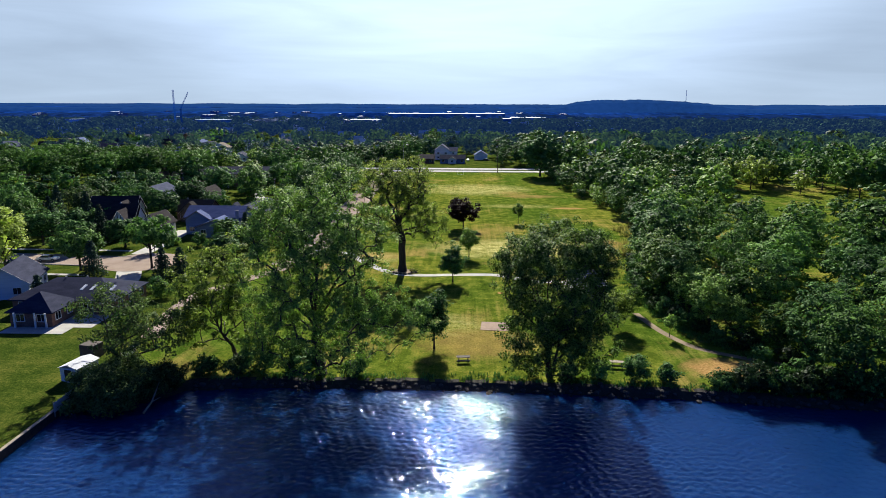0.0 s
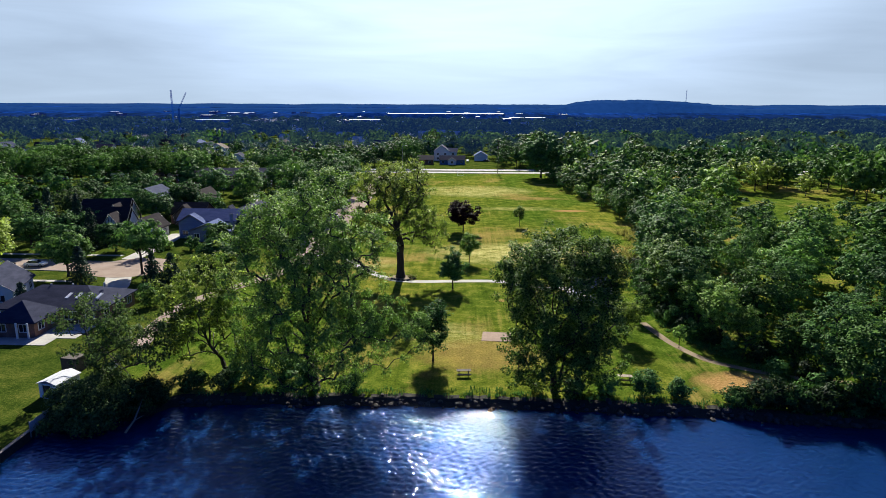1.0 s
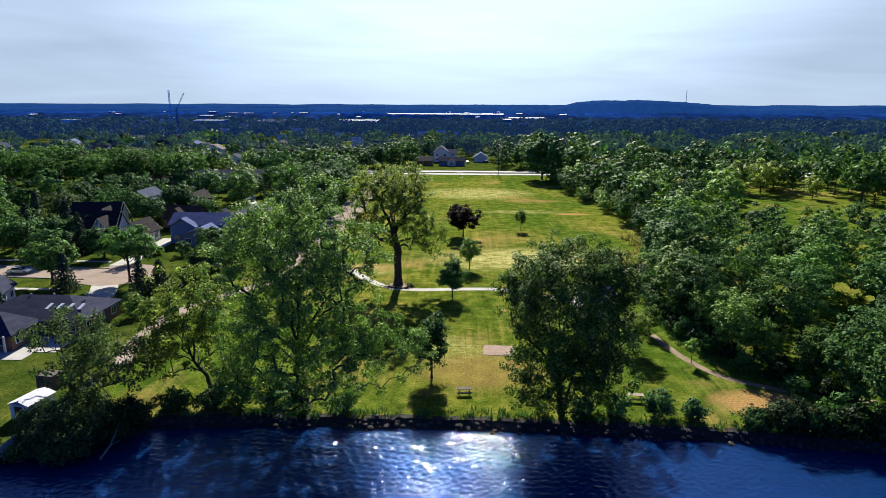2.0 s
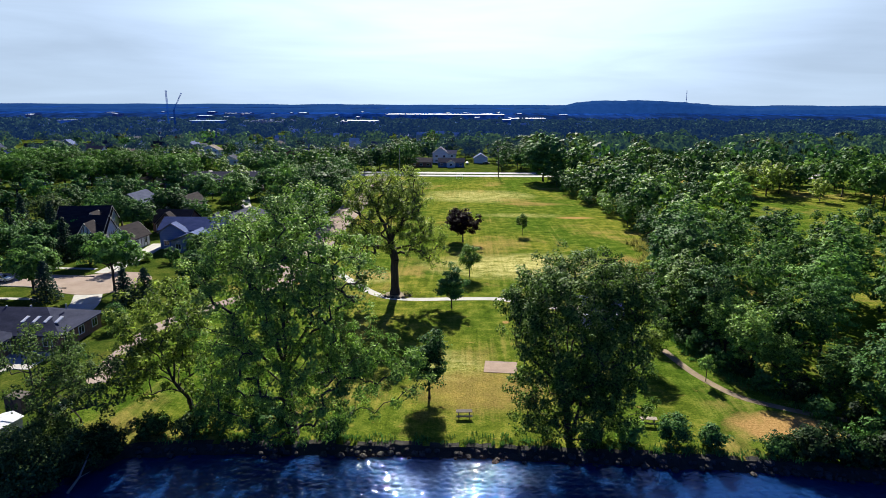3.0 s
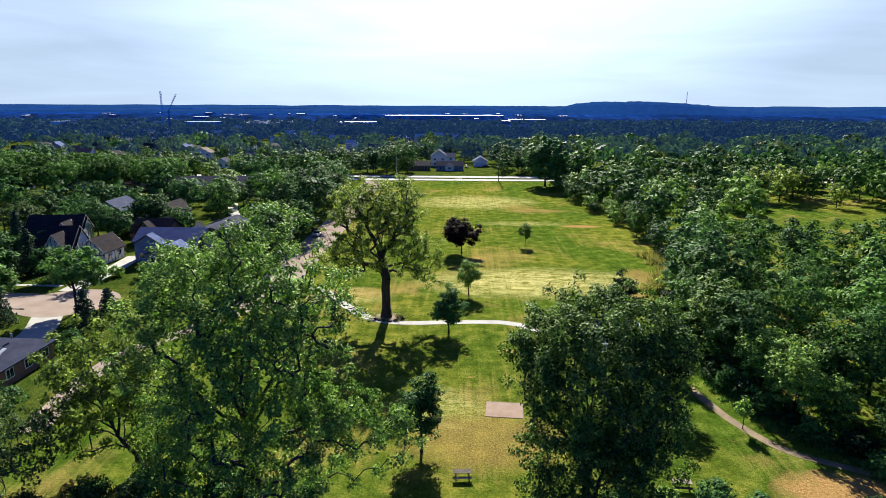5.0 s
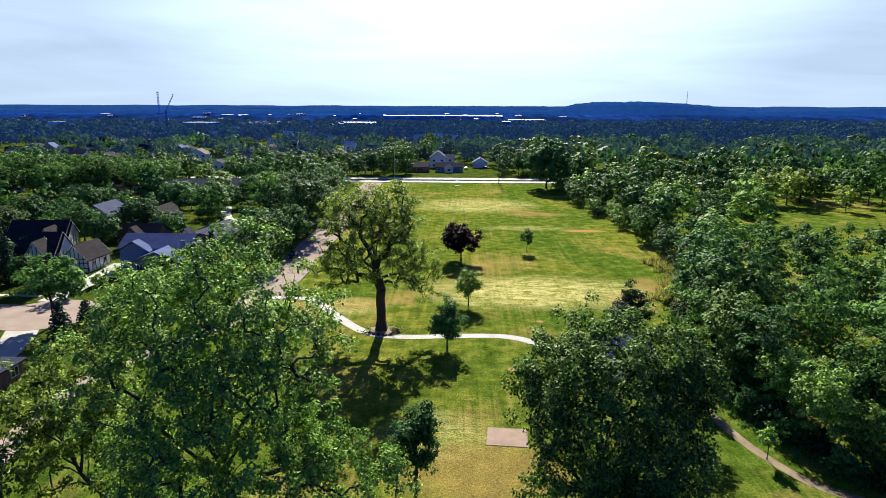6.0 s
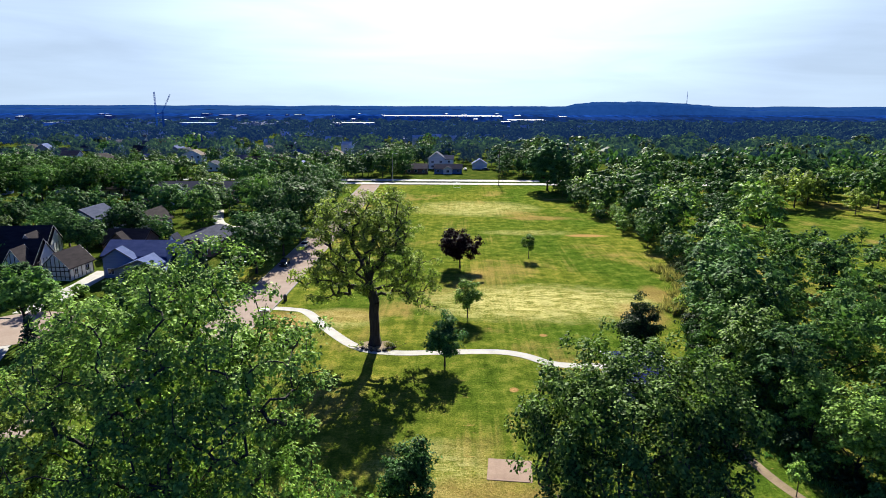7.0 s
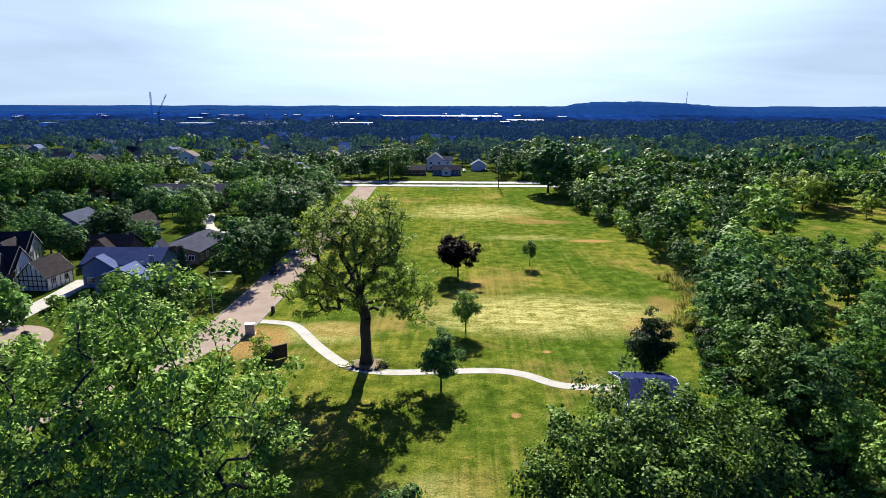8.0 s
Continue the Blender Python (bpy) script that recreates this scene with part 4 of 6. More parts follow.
for px in (-4.8, -1.4, 0.4):
    boxed("post", (px - 0.12, -10.6, 0.06, px + 0.12, -10.36, 2.6), TRIM, ranch)
opening(ranch, "door", 3.0, -3.5, 0.1, 2.2, 2.1, 0)
for px, py in ((-3.4, 2.0), (0.2, 2.4), (5.3, 3.2)):
    boxed("roof_vent", (px - 0.12, py - 0.12, 4.6, px + 0.12, py + 0.12, 5.35), GREY, ranch)
house("white gabled house with a dark slate roof", -86.5, 115, 18, [(-4, -5, 4, 6, 3.0, 2.9, "y", "white", "slate"), (-10, -2, -4, 6, 2.8, 2.0, "x", "white", "slate")])
split = house("split-level house with a blue-grey roof and pale barge boards", -68, 172, 0, [(-10, 1, 6, 10, 4.6, 2.4, "x", "blue", "blue"), (-9, -1.0, -2.4, 1.2, 4.4, 2.1, "y", "blue", "blue"), (-4.4, -5.0, 6.4, 1.2, 2.9, 2.1, "y", "grey", "blue")])
chimney(split, 5.0, 0.4, 3.0, 6.6, "grey")
opening(split, "garage_door", 2.8, -5.0, 0.05, 4.8, 2.2, 0)


def timber(h, x0, y0, z0, x1, y1, z1):
    bm = bmesh.new()
    box(bm, x0, y0, z0, x1, y1, z1)
    part("timber", bm, WALLS["dark"], h, "dark stained timber")


def tudor(x, y, turn, w, d):
    h = house("tudor house with dark timbers on white gables and a brown roof", x, y, turn, [(-w / 2, -d / 2, w / 2, d / 2, 4.0, 4.2, "x", "dark", "brown"), (w / 2 - 4.6, -d / 2 - 2.5, w / 2 - 0.2, -d / 2 + 2.0, 4.0, 3.4, "y", "white", "brown")])
    y0, xm = -d / 2 - 2.56, w / 2 - 2.4
    for i in range(6):
        xx = w / 2 - 4.5 + i * 0.84
        timber(h, xx - 0.07, y0, 0.2, xx + 0.07, y0 + 0.05, 4.0 + 3.2 * max(0, 1 - abs(xx - xm) / 2.2))
    timber(h, w / 2 - 4.6, y0 - 0.01, 2.2, w / 2 - 0.2, y0 + 0.05, 2.4)
    timber(h, w / 2 - 4.6, y0 - 0.01, 3.9, w / 2 - 0.2, y0 + 0.05, 4.1)
    # half-timbered gable end towards the park
    body(h, w / 2 - 3, -d / 2 + 2.4, w / 2 + 0.15, d / 2 - 0.4, 4.2, 3.2, "x", "white", "brown", 0.3)
    for i in range(5):
        yy = -d / 2 + 2.9 + i * (d - 3.8) / 4
        timber(h, w / 2 + 0.15, yy - 0.08, 0.4, w / 2 + 0.2, yy + 0.08, 4.0)
    return h


tudor(-97, 172, 6, 12, 9)
tudor(-105, 187, 8, 13, 9)
cottage = house("half-timbered cottage with white gables and a brown roof", -85.6, 172.5, -4, [(-3.0, -4, 3.0, 4, 3.0, 2.9, "y", "white", "brown")], False)
for i in range(7):
    xx = -2.9 + 0.967 * i
    timber(cottage, xx - 0.08, -4.06, 0.2, xx + 0.08, -4.0, 3.0 + 2.7 * max(0, 1 - abs(xx) / 3.0))
for zz in (0.9, 2.1, 3.0):
    timber(cottage, -3.0, -4.07, zz - 0.09, 3.0, -4.0, zz + 0.09)
for i in range(7):
    yy = -3.9 + 1.3 * i
    timber(cottage, 3.0, yy - 0.08, 0.2, 3.06, yy + 0.08, 2.9)
for yy in (-1.9, 1.9):
    opening(cottage, "window", 3.02, yy, 1.0, 1.1, 1.2, 1)
house("brown cottage with a steep front gable", -84, 196, 0, [(-5, -4, 5, 5, 3.0, 2.8, "x", "brick", "brown"), (-3, -6, 3, -3.8, 3.0, 3.0, "y", "dark", "brown")])
house("house with a pale blue front gable and a grey roof", -108, 222, 0, [(-5, -6, 4, 6, 4.6, 2.8, "y", "blue", "grey"), (4, -4, 10, 5, 3.0, 2.0, "x", "white", "grey")])
house("cottage with a white gable and a brown roof", -91, 224, 0, [(-3, -6, 3, 5, 3.4, 3.2, "y", "white", "brown"), (-8, -2, -3, 5, 3.0, 2.2, "x", "brick", "brown")])
house("low house with a slate roof and a bright white front gable", -67, 201, 0, [(-5, -10, 6, 10, 2.9, 1.5, "y", "brick", "slate"), (-4.4, -12.6, -0.6, -9.8, 3.4, 2.6, "y", "white", "slate")])
house("long two-storey apartment building with a dark roof", -104, 278, 4, [(-19, -6, 19, 6, 5.6, 2.6, "x", "brick", "slate"), (-4, -8, 2, -5.9, 5.6, 2.6, "y", "white", "slate")])
house("two-storey house with a grey roof", -62, 262, 0, [(-6, -5, 6, 5, 5.4, 2.6, "x", "white", "grey")])
house("low house with a brown roof beside the street", -58, 240, 0, [(-5, -4, 5, 4, 2.9, 2.0, "x", "white", "brown")])
# across the far street
house("white two-storey house with a gable to the street", -12, 418, 0, [(-6.5, -5, 3.0, 6, 6.2, 3.4, "y", "white", "grey"), (3.0, -3, 8, 5, 5.6, 2.0, "x", "white", "grey")], group="houses across the street")
house("low blue-grey house with a dark roof", -6.5, 391, 0, [(-7.5, -4, 7.5, 4, 2.9, 2.1, "x", "blue", "slate"), (-2.5, -5.6, 2.2, -3.8, 2.7, 1.4, "y", "white", "slate")], group="houses across the street")
house("low brown house with a tan roof", -23, 391, 0, [(-7, -4, 5, 4, 2.9, 2.2, "x", "brick", "tan")], group="houses across the street")
gar = house("pale blue garage with a gabled roof", 11.5, 417, 0, [(-4.2, -4, 4.2, 4, 3.2, 2.6, "y", "white", "blue")], False, "houses across the street", "garage")
opening(gar, "garage_door", 0, -4, 0.05, 5.6, 2.4, 0)
house("low white building with a flat pale roof", 102, 462, 0, [(-12, -6, 12, 6, 4.6, 0.3, "x", "white", "white", 0.1)], True, "houses across the street", "building")

# ---- yard of the pond house: seawall, fence, shed ----
bm = bmesh.new()
box(bm, -48.8, -120, -2.6, -48.5, 70.6, 0.05)
wall = part("seawall", bm, DARKWOOD)
tagged(wall, "low dark timber seawall along the pond", "wall", kind="structure")
boxed("seawall_cap", (-48.86, -120, 0.05, -48.44, 70.6, 0.12), WOODEN, wall, "pale weathered cap board")
fence = root("fence", at(-48.3, 67.5), "pale weathered plank fence beside the shed", "fence")
for i in range(9):
    boxed("post", (-0.06, i * 2.4 - 0.06, -0.6, 0.06, i * 2.4 + 0.06, 1.35), WOODEN, fence, bevel=0.01)
plank = None
for i in range(64):
    if plank is None:
        plank = boxed("plank", (0.06, -0.13, 0.02, 0.085, 0.13, 1.25), simple("fence_grey", (0.4, 0.4, 0.4), (0.58, 0.57, 0.55), 2.0, 0.8, world=False), fence)
    else:
        p = new("plank", plank.data)
        p.parent = fence
        p.location = (0, 0.3 * i, 0.03 * math.sin(i * 2.3))
for z in (0.3, 1.0):
    boxed("rail", (-0.02, 0, z, 0.055, 19.2, z + 0.08), WOODEN, fence)
shed = root("shed", at(-51.2, 77.6, 0, -12), "small white garden shed with a bright roof", "shed")
bm = bmesh.new()
box(bm, -1.3, -1.9, 0, 1.3, 1.9, 1.9)
part("wall", bm, WALLS["white"], shed)
bm = bmesh.new()
for s in (-1, 1):
    box(bm, 0, -2.05, 0, 1.55, 2.05, 0.06, m=Matrix.Translation((0, 0, 2.35)) @ Matrix.Rotation(0 if s > 0 else math.pi, 4, "Z") @ Matrix.Rotation(radians(17), 4, "Y"))
part("roof", bm, ROOFS["white"], shed)
opening(shed, "door", 0, -1.9, 0.05, 1.2, 1.7, 0)
deck = boxed("garden_shed_dark", (-1.2, -1.0, 0, 1.2, 1.0, 2.0), WALLS["dark"], None, bevel=0.03, m=pose(-53.6, 84.5, 0, 0, 0, -10))
deck.name = "storage_box"
tagged(deck, "grey garden storage hut behind the shed", "hut")
log = root("log", at(-38.6, 69.3, -0.9), "pale bare branch sticking out of the water", "branch")
quads("limb", tubes(np.array([[0, 0, 0.0], [0.5, 1.3, 0.9], [0.7, 2.2, 1.9], [0.5, 1.3, 0.9]]), np.array([[0.5, 1.3, 0.9], [0.7, 2.2, 1.9], [0.6, 3.4, 2.6], [1.4, 1.8, 1.3]]), np.array([0.14, 0.11, 0.08, 0.06]), np.array([0.11, 0.08, 0.03, 0.02])), WOODEN, log)

# ---- park furniture ----


def picnic_table(x, y, turn, label, top=None, seat=None):
    t = root("picnic_table", at(x, y, 0, turn), label, "picnic table", "picnic tables")
    for i in range(5):
        boxed("top_board", (-0.95, -0.38 + 0.155 * i, 0.72, 0.95, -0.24 + 0.155 * i, 0.76), top or WOODEN, t)
    for s in (-1, 1):
        for k in range(2):
            y0 = s * 0.72 - 0.145 + 0.15 * k
            boxed("seat_board", (-0.95, y0, 0.42, 0.95, y0 + 0.14, 0.46), seat or WOODEN, t)
        for q in (-1, 1):
            boxed("leg", (-0.04, -0.05, 0, 0.04, 0.05, 0.86), DARKMETAL, t, m=pose(0.65 * s, 0.52 * q, -0.02, 26 * q, 0, 0))
        boxed("cross_brace", (0.65 * s - 0.035, -0.86, 0.34, 0.65 * s + 0.035, 0.86, 0.42), DARKMETAL, t)
        boxed("top_brace", (0.65 * s - 0.035, -0.36, 0.64, 0.65 * s + 0.035, 0.36, 0.72), DARKMETAL, t)
    return t


picnic_table(0.3, 84.6, 4, "dark-topped picnic table with pale seats on the lawn", DARKWOOD)
picnic_table(21.8, 83.6, -6, "pale-topped picnic table with dark seats between shrubs", None, DARKWOOD)
picnic_table(23.6, 120.5, 0, "wooden picnic table under the shelter roof")

shelter = root("picnic_shelter", at(23.7, 120.3), "open picnic shelter with a blue metal gable roof", "shelter")
METAL = simple("roof_metal_blue", (0.01, 0.016, 0.075), (0.018, 0.028, 0.11), 0.5, 0.85, 0.0, metal=0.0, spec=0.02)
k = math.atan2(1.5, 5.2)
for s in (-1, 1):
    turn = Matrix.Rotation(0 if s < 0 else math.pi, 4, "Z")
    slope = Matrix.Translation((0, 0, 4.2)) @ turn @ Matrix.Rotation(k, 4, "X")
    r = boxed("roof_slope", (-3.5, -5.5, -0.06, 3.5, 0, 0.02), METAL, shelter, m=slope)
    bm = bmesh.new()
    for i in range(15):
        xx = -3.5 + 0.5 * i
        box(bm, xx - 0.02, -5.5, 0.02, xx + 0.02, 0, 0.06, m=slope)
    part("seam", bm, METAL, r, "raised standing seams")
    bm = bmesh.new()
    for xx in (-3.52, 3.52):
        box(bm, xx - 0.05, -5.5, -0.14, xx + 0.05, 0, 0.1, m=slope)
    box(bm, -3.5, -5.56, -0.14, 3.5, -5.46, 0.08, m=slope)
    part("edge_trim", bm, TRIM, r, "white edge trim")
for px in (-3.0, 3.0):
    for py in (-4.6, 0, 4.6):
        boxed("post", (px - 0.09, py - 0.09, 0, px + 0.09, py + 0.09, 2.9 if py else 4.0), DARKWOOD, shelter, bevel=0.01)
    boxed("beam", (px - 0.07, -4.8, 2.62, px + 0.07, 4.8, 2.8), DARKWOOD, shelter)
bm = bmesh.new()
bmesh.ops.create_cone(bm, cap_ends=True, segments=12, radius1=0.06, radius2=0.06, depth=1.6, matrix=Matrix.Translation((-1.2, 1.2, 4.4)))
part("flue", bm, TRIM, shelter, "thin white flue pipe")
boxed("floor_slab", (-3.2, -5.0, -0.05, 3.2, 5.0, 0.05), CONCRETE, shelter)

sign = root("park_sign", at(-26.9, 134.3, 0, 12), "dark brown wooden park sign with two angled panels", "sign")
for s in (-1, 1):
    m = pose(0, 0, 0, 0, 0, 28 * s)
    p = boxed("panel", (0.1 if s > 0 else -2.1, -0.08, 0.12, 2.1 if s > 0 else -0.1, 0.08, 2.15), DARKWOOD, sign, bevel=0.02, m=m)
    boxed("cap_board", (0.05 if s > 0 else -2.15, -0.14, 2.15, 2.15 if s > 0 else -0.05, 0.14, 2.26), DARKWOOD, p, m=m)
    for i in range(5):
        boxed("board", (0.14 if s > 0 else -2.06, -0.1, 0.2 + 0.39 * i, 2.06 if s > 0 else -0.14, -0.08, 0.55 + 0.39 * i), DARKWOOD, p, m=m)
    boxed("post", (2.02 * s - 0.1, -0.1, 0, 2.02 * s + 0.1, 0.1, 2.2), DARKWOOD, sign, bevel=0.015, m=m)
boxed("post", (-0.12, -0.12, 0, 0.12, 0.12, 2.2), DARKWOOD, sign, bevel=0.015)

cabinet = root("utility_cabinet", at(-34.0, 145.3, 0, 10), "tan metal utility cabinet at the kerb", "cabinet")
boxed("body", (-0.75, -0.5, 0.1, 0.75, 0.5, 1.75), WALLS["tan"], cabinet, bevel=0.02)
boxed("lid", (-0.82, -0.57, 1.75, 0.82, 0.57, 1.84), TRIM, cabinet, "pale overhanging lid", bevel=0.02)
boxed("plinth", (-0.85, -0.6, 0, 0.85, 0.6, 0.1), CONCRETE, cabinet)
for s in (-1, 1):
    d = boxed("door", (0.02 if s > 0 else -0.7, -0.525, 0.2, 0.7 if s > 0 else -0.02, -0.5, 1.68), WALLS["tan"], cabinet)
    boxed("handle", (0.05 * s - 0.02, -0.56, 0.85, 0.05 * s + 0.02, -0.525, 1.05), DARKMETAL, d)
litter = root("litter_bin", at(-33.4, 156.2), "dark round litter bin beside the street", "bin")
for nm, r1, r2, z0, z1, mt in (("barrel", 0.33, 0.36, 0, 1.0, DARKMETAL), ("rim", 0.39, 0.39, 1.0, 1.06, DARKMETAL), ("lid", 0.37, 0.12, 1.06, 1.3, DARKMETAL)):
    bm = bmesh.new()
    bmesh.ops.create_cone(bm, cap_ends=True, segments=20, radius1=r1, radius2=r2, depth=z1 - z0, matrix=Matrix.Translation((0, 0, (z0 + z1) / 2)))
    part(nm, bm, mt, litter)

goal = root("goal", at(-1.3, 327), "white metal frame goal on the far lawn", "goal")
for px in (-1.4, 1.4):
    boxed("upright", (px - 0.06, -0.06, 0, px + 0.06, 0.06, 2.4), TRIM, goal)
    boxed("stay", (px - 0.04, 0, -0.03, px + 0.04, 0.08, 2.75), TRIM, goal, m=pose(0, 1.2, 0, 26, 0, 0))
boxed("crossbar", (-1.46, -0.06, 2.4, 1.46, 0.06, 2.52), TRIM, goal)
boxed("ground_bar", (-1.4, 1.15, 0, 1.4, 1.25, 0.08), TRIM, goal)

# stones and flowers round the foot of the old tree
tagged(disc("tree_bed", -12.8, 133.4, 2.9, 2.2, -0.08, 0.06, SOIL, wob=0.25), "bare earth bed round the old tree", "bed", kind="structure")


def rock_mesh(seed):
    bm = bmesh.new()
    bmesh.ops.create_icosphere(bm, subdivisions=1, radius=0.5)
    for v in bm.verts:
        v.co *= 0.75 + 0.6 * abs(noise.noise(v.co * 1.7 + Vector((seed * 3.1, 0, 0))))
        v.co.z *= 0.65
    me = bpy.data.meshes.new("rock")
    bm.to_mesh(me)
    bm.free()
    me.materials.append(ROCK)
    return me


ROCKS = [rock_mesh(i) for i in range(7)]
g = np.random.default_rng(11)
for i in range(9):
    a = 3.6 + i * 0.42
    ob = new("boulder", ROCKS[i % 7])
    ob.matrix_basis = pose(-12.6 + 2.4 * math.cos(a), 133.1 + 1.9 * math.sin(a), 0.12, 0, 0, 50 * i) @ Matrix.Diagonal((*(0.8 + 0.5 * g.random(3)), 1))
    tagged(ob, "pale boulder at the foot of the old tree", "boulder", "boulders round the old tree")
for i, (x, y) in enumerate(((-11.0, 132.0), (-10.2, 132.5), (-10.9, 133.0), (-14.9, 132.6))):
    bush(x, y, 0.9, 0.7, ("reed", "yellow")[i % 2], "low pale flowering clump beside the boulders", z=0, n=10, per=24, size=0.2, name="flower_clump", group="flowers round the old tree")

# rocks along the shore
bank = root("shore_bank", at(0, 0), "dark boulders lining the pond shore", "shore rocks", kind="structure")
n = 0
while n < 290:
    x = -36 + 98 * g.random()
    y = shore(x) + g.normal() * 0.45 - 0.2
    s = 0.45 + 0.75 * g.random() ** 1.6
    ob = new("rock", ROCKS[n % 7])
    ob.parent = bank
    ob.matrix_basis = pose(x, y, -0.62 + 0.5 * (y - shore(x)) + 0.1 * s, 0, 0, 360 * g.random()) @ Matrix.Diagonal((s, s * 0.85, s, 1))
    n += 1

# reeds and tall weeds along the shore and the wood's edge
blades = []
for i in range(150):
    x = -36 + 92 * g.random()
    y = shore(x) + 0.7 + abs(g.normal()) * 0.8
    blades.append((x, y, -0.1))
for i in range(700):
    y = 150 + 34 * g.random()
    x = float(np.interp(y, EDGE_Y, EDGE_X)) + g.normal() * 1.9 - 1.5
    blades.append((x, y, 0.0))
for i in range(420):
    y = 80 + 66 * g.random()
    x = float(np.interp(y, EDGE_Y, EDGE_X)) + g.normal() * 0.8
    blades.append((x, y, 0.0))
c = np.array(blades)
per = 16
q = np.repeat(c, per, 0)
q[:, :2] += g.normal(size=(len(q), 2)) * 0.28
hgt = np.where(q[:, 1:2] > 149, 1.5, 0.45) * (0.5 + 0.8 * g.random((len(q), 1)))
d = unit(np.concatenate([g.normal(size=(len(q), 2)) * 0.35, np.ones((len(q), 1))], 1)) * hgt
w = unit(np.concatenate([g.normal(size=(len(q), 2)), np.zeros((len(q), 1))], 1)) * 0.07
tall = q[:, 1] > 149
v = np.stack([q - w, q + w, q + d * 0.75 + w * 0.9, q + d], 1)
tagged(quads("tall_grass", v[tall].reshape(-1, 3), LEAF["reed"]), "tan reeds at the wood's edge", "reeds", kind="stuff")
tagged(quads("tall_grass", v[~tall].reshape(-1, 3), LEAF["shade"]), "long green grass on the bank", "grass", kind="stuff")
for i in range(26):
    y = 150 + 1.3 * i
    x = float(np.interp(y, EDGE_Y, EDGE_X)) - 0.8 + g.normal() * 1.2
    bush(x, y, 1.8 + 1.4 * g.random(), 1.5 + 0.7 * g.random(), ("yellow", "olive", "dark")[i % 3], "low shrub at the edge of the wood", z=0, n=16, per=34, size=0.36, group="shrubs along the wood")
# leaf tones darkened here in place of the shade below the wood
for i in range(20):
    y = 80 + 3.3 * i
    x = float(np.interp(y, EDGE_Y, EDGE_X)) + 0.6 + g.normal() * 0.6
    bush(x, y, 2.2 + 1.6 * g.random(), 1.7 + 0.7 * g.random(), ("shade", "deep")[i % 2], "shrub at the wood's edge, shade painted into its leaves", z=0, n=20, per=36, size=0.36, group="shrubs along the wood")
# mostly near-black leaves, standing in for the shade of overhanging trees
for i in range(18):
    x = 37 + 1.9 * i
    bush(x, shore(x) + 1.2 + g.random(), 2.4 + 1.6 * g.random(), 2.0 + 0.6 * g.random(), ("deep", "deep", "shade")[i % 3], "shrub overhanging the pond bank, leaves darkened for shade", z=-0.3, n=22, per=36, size=0.36, group="shrubs on the bank")

# ---- street lamps and poles ----


def pole(x, y, h, r, label, name="street_lamp", arm=0.0, cross=0, material=None):
    p = root(name, at(x, y), label, "lamp post" if arm else "utility pole")
    mt = material or GREY
    bm = bmesh.new()
    bmesh.ops.create_cone(bm, cap_ends=True, segments=12, radius1=r, radius2=r * 0.65, depth=h, matrix=Matrix.Translation((0, 0, h / 2)))
    part("pole", bm, mt, p)
    if arm:
        quads("arm", tubes(np.array([[0, 0, h - 0.3], [arm * 0.5, 0, h]]), np.array([[arm * 0.5, 0, h], [arm, 0, h]]), np.array([0.05, 0.045]), np.array([0.045, 0.04])), mt, p)
        boxed("lamp_head", (arm - 0.1, -0.16, h - 0.08, arm + 0.75, 0.16, h + 0.08), TRIM, p, bevel=0.03)
    for i in range(cross):
        z = h - 0.6 - 1.3 * i
        a = boxed("cross_arm", (-1.3, -0.08, z - 0.07, 1.3, 0.08, z + 0.07), mt, p)
        for k in range(4):
            boxed("insulator", (-1.15 + 0.74 * k, -0.05, z + 0.07, -1.05 + 0.74 * k, 0.05, z + 0.3), TRIM, a)
    return p


pole(-44.0, 155.0, 8.0, 0.11, "grey steel street lamp with a long arm", arm=3.2)
pole(-32.5, 345, 14.0, 0.13, "tall grey street lamp at the junction", arm=1.6)
up = pole(18.2, 335.8, 17.5, 0.2, "tall dark wooden utility pole with cross-arms", "utility_pole", cross=3, material=DARKWOOD)
boxed("transformer", (-0.8, -0.35, 13.0, -0.2, 0.25, 14.2), GREY, up, bevel=0.05)
quads("guy_wire", tubes(np.array([[0, 0, 8.5]]), np.array([[2.3, -6.0, 0.0]]), np.array([0.035]), np.array([0.035]), 5), DARKMETAL, up)

# ---- cars ----


